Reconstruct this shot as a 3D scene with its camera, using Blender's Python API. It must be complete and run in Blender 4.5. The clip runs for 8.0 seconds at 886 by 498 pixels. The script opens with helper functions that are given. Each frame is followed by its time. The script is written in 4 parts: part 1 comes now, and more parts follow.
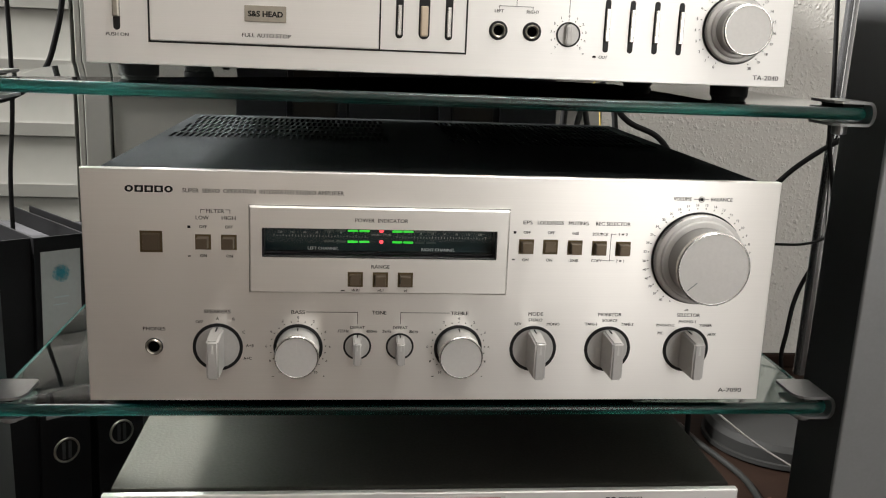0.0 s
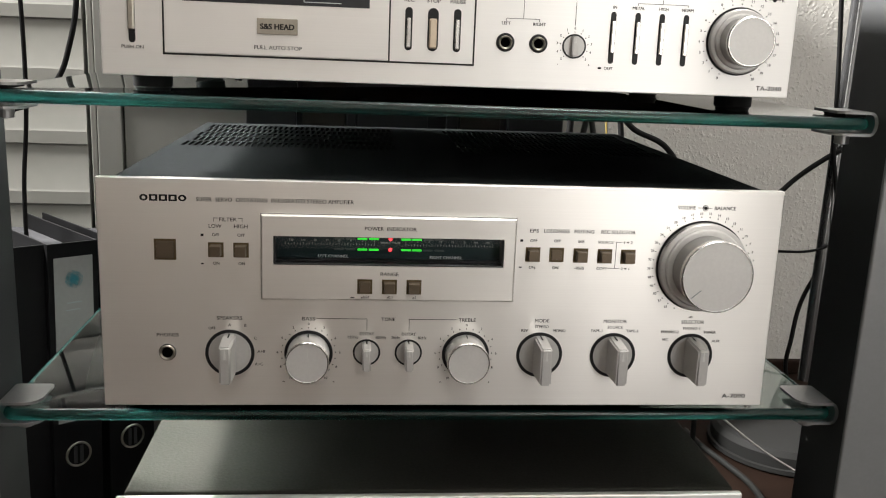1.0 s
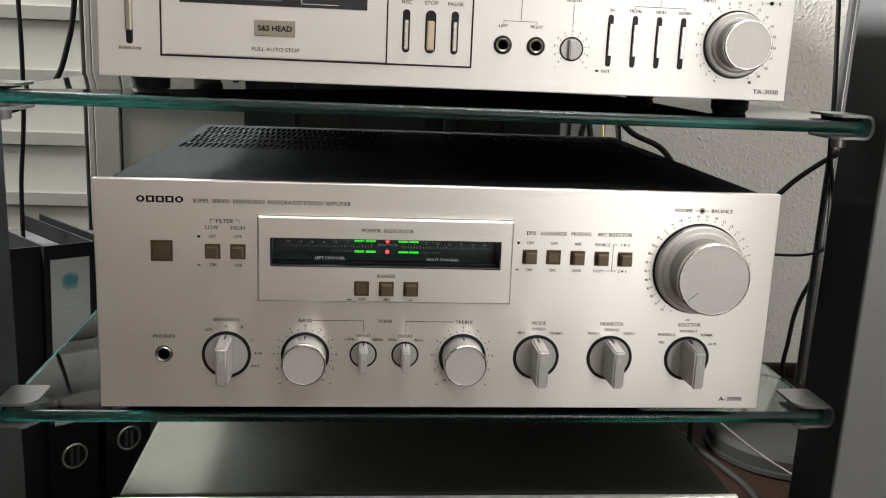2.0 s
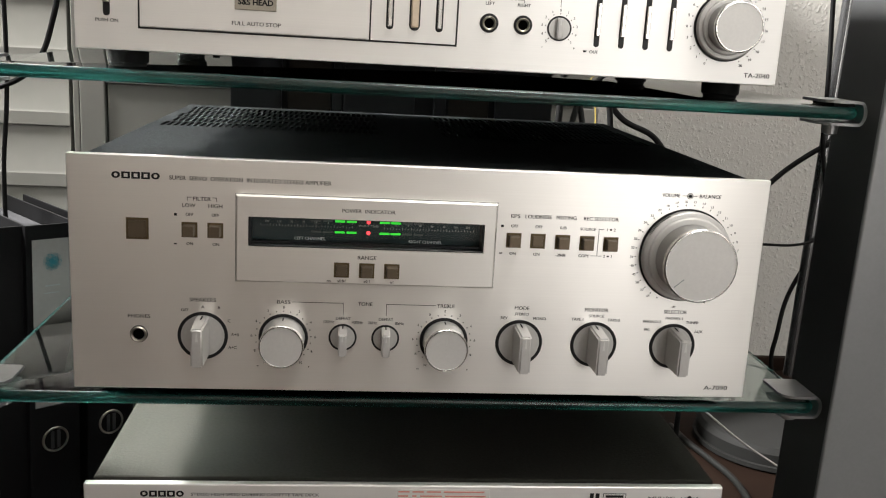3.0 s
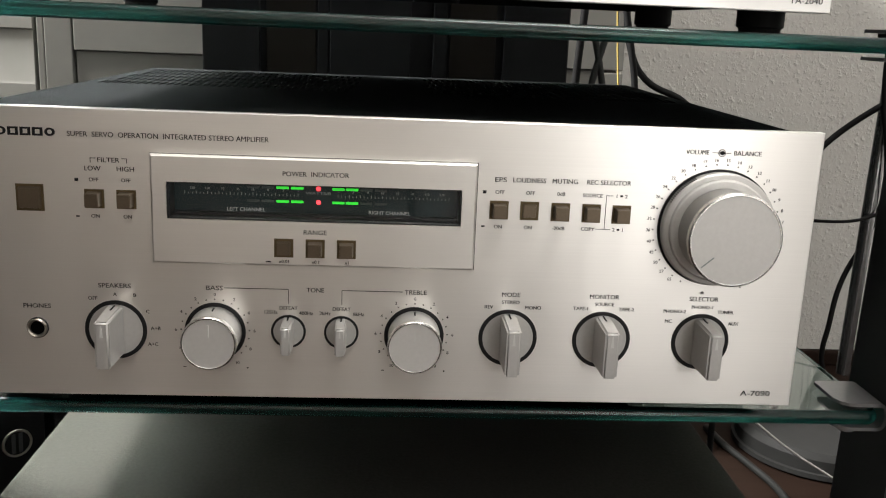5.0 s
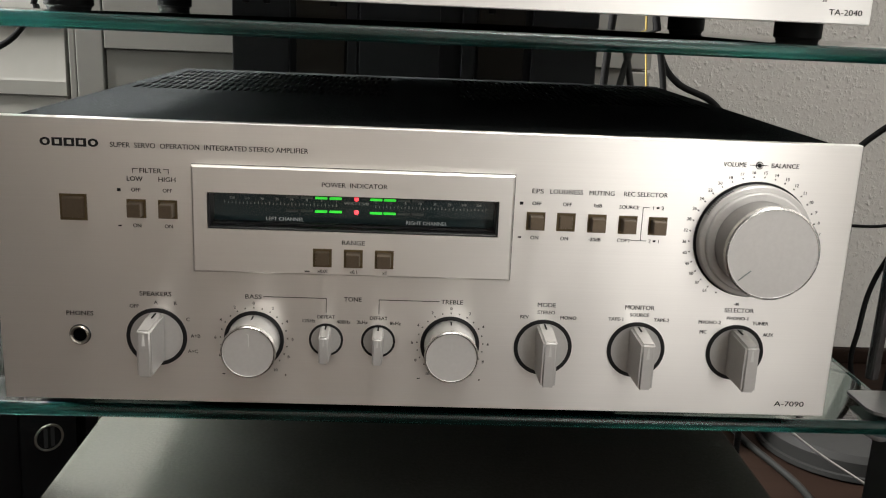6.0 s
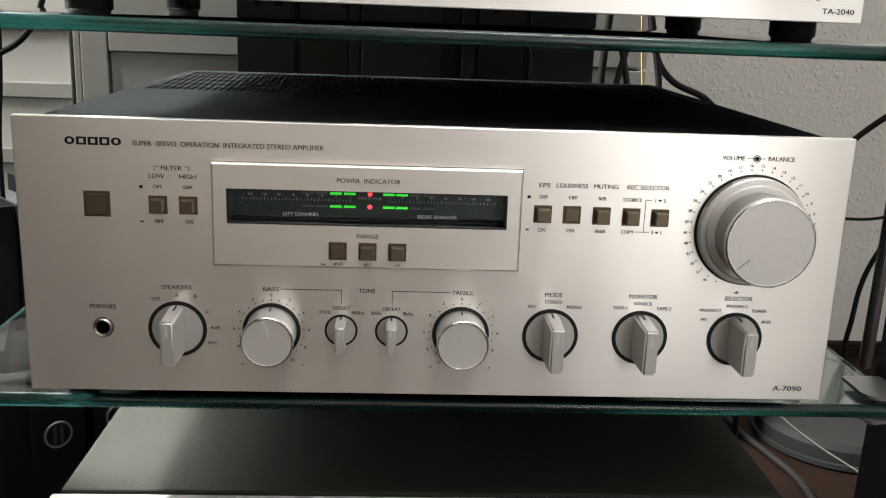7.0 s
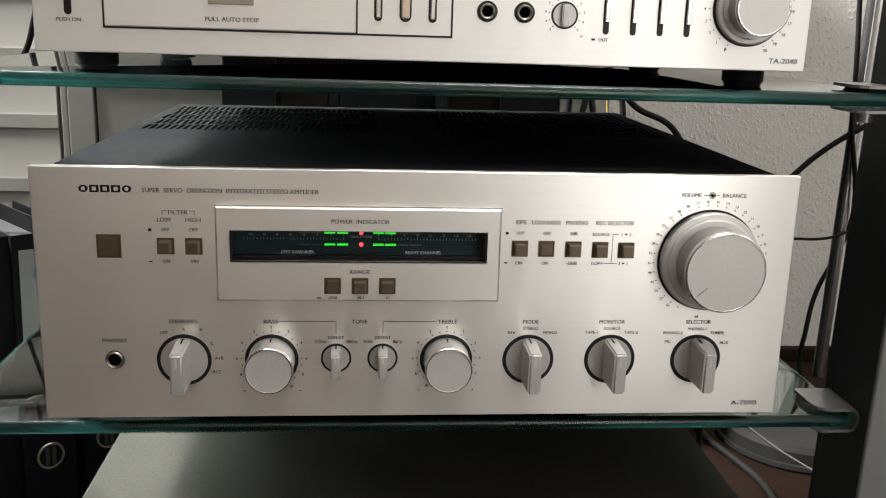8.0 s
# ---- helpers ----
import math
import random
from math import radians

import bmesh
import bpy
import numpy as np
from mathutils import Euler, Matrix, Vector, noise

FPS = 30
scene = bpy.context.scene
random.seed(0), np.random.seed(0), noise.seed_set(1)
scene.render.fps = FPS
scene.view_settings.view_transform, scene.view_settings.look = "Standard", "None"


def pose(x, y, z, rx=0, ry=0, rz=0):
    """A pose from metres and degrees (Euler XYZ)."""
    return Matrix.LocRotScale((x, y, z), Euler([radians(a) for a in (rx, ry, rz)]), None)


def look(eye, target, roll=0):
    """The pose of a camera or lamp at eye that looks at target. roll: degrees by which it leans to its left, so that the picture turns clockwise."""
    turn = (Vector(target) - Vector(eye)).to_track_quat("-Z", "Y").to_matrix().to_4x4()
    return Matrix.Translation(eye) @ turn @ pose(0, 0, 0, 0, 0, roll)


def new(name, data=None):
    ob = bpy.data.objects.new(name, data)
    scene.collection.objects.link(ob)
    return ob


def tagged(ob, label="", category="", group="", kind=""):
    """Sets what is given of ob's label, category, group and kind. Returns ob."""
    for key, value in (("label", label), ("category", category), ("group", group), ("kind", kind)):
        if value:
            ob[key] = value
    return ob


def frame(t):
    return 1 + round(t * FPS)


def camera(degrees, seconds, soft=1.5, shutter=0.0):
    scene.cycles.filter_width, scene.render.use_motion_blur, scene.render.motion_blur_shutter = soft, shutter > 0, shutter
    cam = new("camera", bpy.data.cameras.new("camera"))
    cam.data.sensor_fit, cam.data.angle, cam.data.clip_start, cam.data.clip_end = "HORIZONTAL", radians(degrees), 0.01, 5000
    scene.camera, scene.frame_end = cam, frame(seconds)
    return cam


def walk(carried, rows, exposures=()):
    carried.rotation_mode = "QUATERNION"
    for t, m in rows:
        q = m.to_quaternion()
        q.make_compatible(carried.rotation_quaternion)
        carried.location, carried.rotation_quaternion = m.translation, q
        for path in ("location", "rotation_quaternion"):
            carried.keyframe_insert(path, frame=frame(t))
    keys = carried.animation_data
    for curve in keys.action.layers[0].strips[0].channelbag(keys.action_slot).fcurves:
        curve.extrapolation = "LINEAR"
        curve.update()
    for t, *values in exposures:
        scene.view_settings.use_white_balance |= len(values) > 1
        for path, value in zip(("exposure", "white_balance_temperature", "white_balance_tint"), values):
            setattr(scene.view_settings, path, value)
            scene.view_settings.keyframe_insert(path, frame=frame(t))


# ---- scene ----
cam = camera(50.78, 8.0, soft=1.1)
PATH = [
    (0, (-0.05953, -0.58684, 0.64031), (0.14161, 1.35167, 0.19119), 2.182),
    (0.5, (-0.06303, -0.58714, 0.64077), (0.12719, 1.35295, 0.19369), 2.084),
    (1, (-0.06123, -0.59693, 0.64454), (0.12472, 1.34535, 0.20528), 2.123),
    (1.5, (-0.06101, -0.59805, 0.64481), (0.12432, 1.34601, 0.21318), 2.057),
    (3, (-0.05084, -0.58745, 0.63574), (0.15005, 1.35095, 0.18603), 3.175),
    (3.5, (-0.03660, -0.57112, 0.62977), (0.13897, 1.36370, 0.15472), 2.731),
    (4, (-0.02758, -0.52670, 0.62043), (0.12748, 1.40697, 0.13371), 2.435),
    (4.2, (-0.02122, -0.50709, 0.61307), (0.13261, 1.42522, 0.12060), 2.697),
    (5.3, (0.00008, -0.47402, 0.60040), (0.11405, 1.46755, 0.13425), 2.197),
    (5.5, (-0.00460, -0.47278, 0.60565), (0.11360, 1.46489, 0.12454), 2.282),
    (6, (-0.01291, -0.47641, 0.61263), (0.07185, 1.45887, 0.11513), 2.404),
    (6.5, (-0.02518, -0.48373, 0.60936), (0.07670, 1.45597, 0.13272), 2.715),
    (7, (-0.02391, -0.49527, 0.61242), (0.07825, 1.43993, 0.11789), 2.064),
    (7.5, (-0.02810, -0.50715, 0.62839), (0.10659, 1.41708, 0.10000), 1.624),
    (8, (-0.03710, -0.53554, 0.63926), (0.13300, 1.39840, 0.15869), 1.642),
]
walk(cam, [(t, look(eye, target, roll)) for t, eye, target, roll in PATH])

# ---- light and exposure ----
scene.view_settings.exposure = -1.02
world = bpy.data.worlds.new("sky")
scene.world = world
world.use_nodes = True
wn = world.node_tree.nodes
sky = wn.new("ShaderNodeTexSky")
sky.sky_type, sky.sun_disc = "NISHITA", False
sky.sun_elevation, sky.sun_rotation = radians(40), radians(200)
wn["Background"].inputs["Strength"].default_value = 0.1
world.node_tree.links.new(sky.outputs["Color"], wn["Background"].inputs["Color"])

WIN = (-1.25, 0.545, 1.80)  # centre of the window's opening in the west wall
WIN_W, WIN_H = 0.34, 0.38


def area_lamp(name, at, target, w, h, watts, colour):
    data = bpy.data.lights.new(name, "AREA")
    data.shape, data.size, data.size_y, data.energy, data.color = "RECTANGLE", w, h, watts, colour
    ob = new(name, data)
    ob.matrix_world = look(at, target)
    return ob


area_lamp("window_daylight", (WIN[0] + 0.02, WIN[1], WIN[2]), (0, WIN[1], WIN[2]), WIN_W, WIN_H, 1000, (0.985, 0.965, 0.935))


SKY = (0.50, -0.42, 2.75)  # centre of the skylight in the ceiling, SKY_S square
SKY_S = 0.8
area_lamp("skylight_daylight", (SKY[0], SKY[1], SKY[2] - 0.02), (SKY[0], SKY[1] + 0.0001, 0), SKY_S, SKY_S, 74, (1.0, 0.965, 0.92))

FRONT_FILL = (0.74, -1.9, 0.82)  # centre of the narrow opening in the south wall, for an added lamp
FRONT_FILL_W, FRONT_FILL_H = 0.46, 1.2
# unseen fill lamp, added to brighten the panel's lower right
area_lamp("front_fill_light", (FRONT_FILL[0], FRONT_FILL[1] + 0.02, FRONT_FILL[2]), (FRONT_FILL[0], 0, FRONT_FILL[2]), FRONT_FILL_W, FRONT_FILL_H, 14.5, (1.0, 0.965, 0.925))

# ---- materials ----
def links(m):
    return m.node_tree.nodes, m.node_tree.links


def surface(name, base, rough=0.5, metal=0.0, grain=(40, 40, 40), amount=0.08, bump=0.0, blotch=3.0, spec=0.5, rough_var=0.08, ior=1.5):
    """A node material with variation at two scales, in the object's own metres."""
    m = bpy.data.materials.new(name)
    m.use_nodes = True
    n, l = links(m)
    p = n["Principled BSDF"]
    p.inputs["Metallic"].default_value = metal
    p.inputs["Specular IOR Level"].default_value = spec
    p.inputs["IOR"].default_value = ior
    co = n.new("ShaderNodeTexCoord")
    mp = n.new("ShaderNodeMapping")
    mp.inputs["Scale"].default_value = grain
    l.new(co.outputs["Object"], mp.inputs["Vector"])
    fine = n.new("ShaderNodeTexNoise")
    fine.inputs["Scale"].default_value, fine.inputs["Detail"].default_value = 1.0, 4.0
    l.new(mp.outputs["Vector"], fine.inputs["Vector"])
    wide = n.new("ShaderNodeTexNoise")
    wide.inputs["Scale"].default_value, wide.inputs["Detail"].default_value = blotch, 3.0
    l.new(co.outputs["Object"], wide.inputs["Vector"])
    add = n.new("ShaderNodeMath")
    add.operation = "ADD"
    l.new(fine.outputs["Fac"], add.inputs[0])
    l.new(wide.outputs["Fac"], add.inputs[1])
    ramp = n.new("ShaderNodeMapRange")
    ramp.inputs["From Min"].default_value, ramp.inputs["From Max"].default_value = 0.6, 1.4
    ramp.inputs["To Min"].default_value, ramp.inputs["To Max"].default_value = 1 - amount, 1 + amount
    l.new(add.outputs[0], ramp.inputs["Value"])
    mul = n.new("ShaderNodeVectorMath")
    mul.operation = "SCALE"
    mul.inputs[0].default_value = base
    l.new(ramp.outputs["Result"], mul.inputs["Scale"])
    l.new(mul.outputs["Vector"], p.inputs["Base Color"])
    rr = n.new("ShaderNodeMapRange")
    rr.inputs["From Min"].default_value, rr.inputs["From Max"].default_value = 0.3, 0.7
    rr.inputs["To Min"].default_value, rr.inputs["To Max"].default_value = max(0.02, rough - rough_var), min(1, rough + rough_var)
    l.new(wide.outputs["Fac"], rr.inputs["Value"])
    l.new(rr.outputs["Result"], p.inputs["Roughness"])
    if bump:
        b = n.new("ShaderNodeBump")
        b.inputs["Strength"].default_value, b.inputs["Distance"].default_value = 1.0, bump
        l.new(fine.outputs["Fac"], b.inputs["Height"])
        l.new(b.outputs["Normal"], p.inputs["Normal"])
    return m


def along(m, direction, amount):
    """Brushed metal: gloss drawn out along the direction given."""
    n, l = links(m)
    t = n.new("ShaderNodeCombineXYZ")
    for i in range(3):
        t.inputs[i].default_value = direction[i]
    p = n["Principled BSDF"]
    p.inputs["Anisotropic"].default_value = amount
    l.new(t.outputs[0], p.inputs["Tangent"])
    return m


def glow(name, colour, strength):
    m = bpy.data.materials.new(name)
    m.use_nodes = True
    p = m.node_tree.nodes["Principled BSDF"]
    p.inputs["Base Color"].default_value = (*colour, 1)
    p.inputs["Emission Color"].default_value = (*colour, 1)
    p.inputs["Emission Strength"].default_value = strength
    return m


def clear(name, colour, rough=0.0):
    m = bpy.data.materials.new(name)
    m.use_nodes = True
    p = m.node_tree.nodes["Principled BSDF"]
    p.inputs["Base Color"].default_value = (*colour, 1)
    p.inputs["Roughness"].default_value = rough
    p.inputs["Transmission Weight"].default_value = 1.0
    p.inputs["IOR"].default_value = 1.48
    return m


ALU = along(surface("brushed_aluminium", (0.80, 0.779, 0.75), 0.35, 0.9, (6, 6, 1600), 0.03, 0.000006, 4.0), (0, 0, 1), 0.78)
ALU_DECK = along(surface("satin_aluminium", (0.83, 0.817, 0.798), 0.42, 0.65, (6, 6, 1600), 0.03, 0.00001, 4.0), (0, 0, 1), 0.5)
KNOB = surface("turned_aluminium", (0.55, 0.541, 0.528), 0.5, 0.7, (500, 500, 500), 0.05, 0.00001)
KNOB_FACE = surface("satin_knob_face", (0.63, 0.62, 0.605), 0.5, 0.6, (500, 500, 500), 0.05, 0.00001)
# barrel metal toned darker in place of the dark surroundings it reflects
KNOB_SIDE = surface("reflection_toned_barrel", (0.40, 0.396, 0.388), 0.36, 1.0, (500, 500, 500), 0.05, 0.00001)
RIM = surface("polished_rim", (0.72, 0.71, 0.69), 0.24, 1.0, (300, 300, 300), 0.04)
INK = surface("black_print", (0.012, 0.012, 0.013), 0.7, 0, (300, 300, 300), 0.1, spec=0.15)
WHITE_INK = surface("pale_print", (0.55, 0.58, 0.58), 0.6, 0, (300, 300, 300), 0.1)
GREY_INK = surface("faint_print", (0.22, 0.25, 0.25), 0.6, 0, (300, 300, 300), 0.1)
RED_INK = surface("red_print", (0.62, 0.2, 0.16), 0.6, 0, (300, 300, 300), 0.1)
BLACK = surface("black_plastic", (0.009, 0.009, 0.010), 0.4, 0, (400, 400, 400), 0.2, spec=0.3)
BRONZE = surface("bronze_button", (0.155, 0.122, 0.088), 0.38, 0.85, (900, 30, 900), 0.08, 0.00001)
BRONZE_DARK = surface("dark_bronze_surround", (0.10, 0.072, 0.034), 0.42, 0.5, (300, 300, 300), 0.1)
COVER = surface("black_wrinkle_paint", (0.018, 0.019, 0.020), 0.75, 0, (480, 480, 480), 1.0, 0.0, 6.0, 0.0, ior=1.2)
VOID = surface("unlit_inside", (0.002, 0.002, 0.002), 0.9, 0, (80, 80, 80), 0.3, spec=0.0)
CASE = surface("grey_green_case_paint", (0.021, 0.0207, 0.018), 0.7, 0.0, (420, 420, 420), 0.3, 0.00016, 9.0, 0.1, ior=1.2)
BOARD = surface("display_board", (0.010, 0.022, 0.025), 0.4, 0, (60, 60, 60), 0.1, spec=0.1)
PANE = clear("display_pane", (0.93, 0.96, 0.96))
PANE.node_tree.nodes["Principled BSDF"].inputs["IOR"].default_value = 1.3
GLASS = clear("shelf_glass", (0.72, 0.86, 0.82), 0.01)
GLASS_EDGE = clear("deep_green_glass_edge", (0.0035, 0.12, 0.10), 0.26)
GLASS_EDGE.node_tree.nodes["Principled BSDF"].inputs["Transmission Weight"].default_value = 0.92
GLASS_EDGE.node_tree.nodes["Principled BSDF"].inputs["Specular IOR Level"].default_value = 0.12
SILVER = surface("silver_lacquer", (0.22, 0.225, 0.232), 0.45, 0.3, (400, 400, 400), 0.05, 0.00001)
ANTHRACITE = surface("anthracite_plastic", (0.023, 0.024, 0.025), 0.55, 0, (600, 600, 600), 0.12, 0.00005)
CLIP = surface("cast_aluminium_clip", (0.28, 0.28, 0.28), 0.35, 0.8, (300, 300, 300), 0.06)
CHROME = surface("steel_tube", (0.22, 0.222, 0.225), 0.25, 0.9, (60, 60, 300), 0.06)
RUBBER = surface("black_rubber", (0.007, 0.007, 0.007), 0.6, 0, (300, 300, 300), 0.2, spec=0.1, ior=1.35)
GREY_CABLE = surface("grey_cable", (0.008, 0.0083, 0.0078), 0.5, 0, (300, 300, 300), 0.1, 0, 3.0, 0.2)
WHITE_CABLE = surface("white_cable", (0.26, 0.25, 0.235), 0.5, 0, (300, 300, 300), 0.1)
YELLOW_CABLE = surface("yellow_cable", (0.22, 0.16, 0.035), 0.5, 0, (300, 300, 300), 0.1)
COPPER_CABLE = surface("copper_cable", (0.045, 0.014, 0.008), 0.4, 0.3, (300, 300, 300), 0.1)
CABINET = surface("pale_grey_cabinet", (0.15, 0.147, 0.133), 0.6, 0, (90, 90, 90), 0.04, 0.00003, spec=0.25)
SHUTTER = surface("cream_shutter", (0.235, 0.23, 0.21), 0.6, 0, (60, 60, 60), 0.04, 0.00002, spec=0.25)
BACKPLATE = surface("dark_grey_backplate", (0.006, 0.0062, 0.0065), 0.5, 0.0, (90, 90, 90), 0.1, spec=0.06)
BACKPLATE_BROWN = surface("brown_grey_backplate", (0.009, 0.0074, 0.0058), 0.5, 0.0, (90, 90, 90), 0.1, spec=0.06)
BINDER = surface("black_binder_board", (0.005, 0.005, 0.0054), 0.5, 0, (900, 900, 900), 0.2, 0.00005, spec=0.12)
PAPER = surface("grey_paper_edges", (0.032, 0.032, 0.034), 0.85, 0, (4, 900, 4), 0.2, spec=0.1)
LABEL = surface("paper_label", (0.62, 0.62, 0.60), 0.7, 0, (200, 200, 200), 0.04)
# label paper again, with the shade beside the rack put into its grey
SPINE_LABEL = surface("shaded_paper_label", (0.21, 0.21, 0.205), 0.7, 0, (200, 200, 200), 0.06)
TEAL = surface("teal_print", (0.010, 0.13, 0.16), 0.6, 0, (200, 200, 200), 0.1)
# pale plastic; the rack's shade is put into its near-black colour
LAMINATE = surface("shaded_pale_plastic", (0.015, 0.015, 0.0146), 0.6, 0, (80, 80, 80), 0.05, 0, 3.0, 0.15, ior=1.3)
PALE_WALL = surface("pale_wall_paint", (0.25, 0.243, 0.229), 0.8, 0, (60, 60, 60), 0.05, 0.0003)
DARK_WALL = surface("brown_reflection_panel", (0.19, 0.17, 0.15), 0.5, 0, (8, 8, 60), 0.2)
GREY_WALL = surface("grey_wall_paint", (0.22, 0.213, 0.203), 0.8, 0, (60, 60, 60), 0.05, 0.0003)
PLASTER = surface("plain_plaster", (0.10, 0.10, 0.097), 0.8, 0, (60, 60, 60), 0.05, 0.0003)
CEIL = surface("ceiling_paint", (0.25, 0.25, 0.245), 0.8, 0, (60, 60, 60), 0.03, 0.0002)
RED_LED = glow("red_led", (1.0, 0.045, 0.06), 4.5)
GREEN_LED = glow("green_led", (0.03, 0.85, 0.04), 1.6)
NICKEL = surface("dull_nickel", (0.40, 0.375, 0.325), 0.35, 1.0, (300, 300, 300), 0.1)
DARK_LAMP = surface("unlit_lamp_lens", (0.03, 0.045, 0.045), 0.3, 0, (200, 200, 200), 0.1)
TAN = surface("tan_metal_lever", (0.62, 0.52, 0.40), 0.4, 0.6, (300, 300, 300), 0.06)
TAPE = surface("dark_cassette_shell", (0.02, 0.021, 0.026), 0.3, 0, (200, 200, 200), 0.2)


def flecked(m, base, glint, scale):
    """Wrinkle paint: glints coloured in as pale flecks scattered over a dark ground."""
    n, l = links(m)
    co = n.new("ShaderNodeTexCoord")
    v = n.new("ShaderNodeTexNoise")
    v.inputs["Scale"].default_value, v.inputs["Detail"].default_value = scale, 2.0
    l.new(co.outputs["Object"], v.inputs["Vector"])
    r = n.new("ShaderNodeMapRange")
    r.inputs["From Min"].default_value, r.inputs["From Max"].default_value = 0.50, 0.72
    l.new(v.outputs["Fac"], r.inputs["Value"])
    mix = n.new("ShaderNodeMix")
    mix.data_type = "RGBA"
    mix.inputs[6].default_value, mix.inputs[7].default_value = (*base, 1), (*glint, 1)
    l.new(r.outputs["Result"], mix.inputs[0])
    l.new(mix.outputs[2], n["Principled BSDF"].inputs["Base Color"])
    return m


flecked(COVER, (0.004, 0.0042, 0.0044), (0.028, 0.029, 0.030), 1300)


def woodchip():
    """White-painted woodchip paper: scattered chips, each a soft bump."""
    m = surface("woodchip_paper", (0.36, 0.35, 0.327), 0.65, 0, (120, 120, 120), 0.05, 0.0, 4.0, 0.4)
    n, l = links(m)
    co = n.new("ShaderNodeTexCoord")
    mp = n.new("ShaderNodeMapping")
    mp.inputs["Scale"].default_value = (1.0, 1.0, 0.75)
    l.new(co.outputs["Object"], mp.inputs["Vector"])
    warp = n.new("ShaderNodeTexNoise")
    warp.inputs["Scale"].default_value, warp.inputs["Detail"].default_value = 230, 3
    l.new(mp.outputs["Vector"], warp.inputs["Vector"])
    mixv = n.new("ShaderNodeVectorMath")
    mixv.operation = "MULTIPLY_ADD"
    mixv.inputs[1].default_value = (0.008, 0.008, 0.008)
    l.new(warp.outputs["Color"], mixv.inputs[0])
    l.new(mp.outputs["Vector"], mixv.inputs[2])
    vor = n.new("ShaderNodeTexVoronoi")
    vor.feature, vor.inputs["Scale"].default_value = "SMOOTH_F1", 135
    vor.inputs["Smoothness"].default_value = 0.35
    l.new(mixv.outputs[0], vor.inputs["Vector"])
    big = n.new("ShaderNodeTexNoise")
    big.inputs["Scale"].default_value, big.inputs["Detail"].default_value = 170, 5
    l.new(co.outputs["Object"], big.inputs["Vector"])
    r = n.new("ShaderNodeMapRange")
    r.interpolation_type = "SMOOTHSTEP"
    r.inputs["From Min"].default_value, r.inputs["From Max"].default_value = 0.60, 0.15
    l.new(vor.outputs["Distance"], r.inputs["Value"])
    r2 = n.new("ShaderNodeMapRange")
    r2.inputs["From Min"].default_value, r2.inputs["From Max"].default_value = 0.40, 0.70
    l.new(big.outputs["Fac"], r2.inputs["Value"])
    h = n.new("ShaderNodeMath")
    h.operation = "MULTIPLY_ADD"
    l.new(r.outputs["Result"], h.inputs[0])
    l.new(r2.outputs["Result"], h.inputs[1])
    soft = n.new("ShaderNodeMath")
    soft.operation = "MULTIPLY"
    soft.inputs[1].default_value = 0.8
    l.new(big.outputs["Fac"], soft.inputs[0])
    l.new(soft.outputs[0], h.inputs[2])
    b = n.new("ShaderNodeBump")
    b.inputs["Strength"].default_value, b.inputs["Distance"].default_value = 1.0, 0.0013
    l.new(h.outputs[0], b.inputs["Height"])
    l.new(b.outputs["Normal"], n["Principled BSDF"].inputs["Normal"])
    return m


WOODCHIP = woodchip()
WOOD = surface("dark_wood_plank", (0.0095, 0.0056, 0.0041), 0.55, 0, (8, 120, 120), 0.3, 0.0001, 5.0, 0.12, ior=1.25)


# ---- builders ----
def mm(*v):
    return [a * 0.001 for a in v]


def box(x0, x1, y0, y1, z0, z1, bevel=0.0, seg=2, bm=None):
    """A box with rounded edges, added to bm."""
    own = bmesh.new()
    bmesh.ops.create_cube(own, size=1.0, matrix=Matrix.Translation(((x0 + x1) / 2, (y0 + y1) / 2, (z0 + z1) / 2)) @ Matrix.Diagonal((x1 - x0, y1 - y0, z1 - z0, 1)))
    if bevel:
        bmesh.ops.bevel(own, geom=own.edges[:], offset=bevel, segments=seg, affect="EDGES", profile=0.5)
    if bm is None:
        return own
    tmp = bpy.data.meshes.new("tmp")
    own.to_mesh(tmp)
    own.free()
    bm.from_mesh(tmp)
    bpy.data.meshes.remove(tmp)
    return bm


def lathe(profile, cx=0.0, cz=0.0, y=0.0, n=64, axis="y"):
    """A turned body about the y axis (towards the viewer) or the z axis; profile rows are (radius, height)."""
    bm = bmesh.new()
    rings = []
    for r, h in profile:
        ring = []
        if r < 1e-6:
            ring = [bm.verts.new((cx, y - h, cz) if axis == "y" else (cx, y, cz + h))]
        else:
            for k in range(n):
                a = 2 * math.pi * k / n
                ring.append(bm.verts.new((cx + r * math.cos(a), y - h, cz + r * math.sin(a)) if axis == "y" else (cx + r * math.cos(a), y + r * math.sin(a), cz + h)))
        rings.append(ring)
    for p, q in zip(rings, rings[1:]):
        for k in range(n):
            a, b = p[k % len(p)], p[(k + 1) % len(p)]
            c, d = q[(k + 1) % len(q)], q[k % len(q)]
            face = []
            for v in (a, b, c, d):
                if v not in face:
                    face.append(v)
            if len(face) > 2:
                bm.faces.new(face)
    bmesh.ops.recalc_face_normals(bm, faces=bm.faces[:])
    return bm


def part(name, bm, material, parent, label="", smooth=True, crease=12):
    """Links a bmesh as one mesh object under a thing or a part."""
    data = bpy.data.meshes.new(name)
    if smooth:
        for f in bm.faces:
            f.smooth = True
    bm.to_mesh(data)
    bm.free()
    if smooth:
        data.set_sharp_from_angle(angle=radians(crease))
    data.materials.append(material)
    ob = new(name, data)
    ob.parent = parent
    if label:
        tagged(ob, label)
    return ob


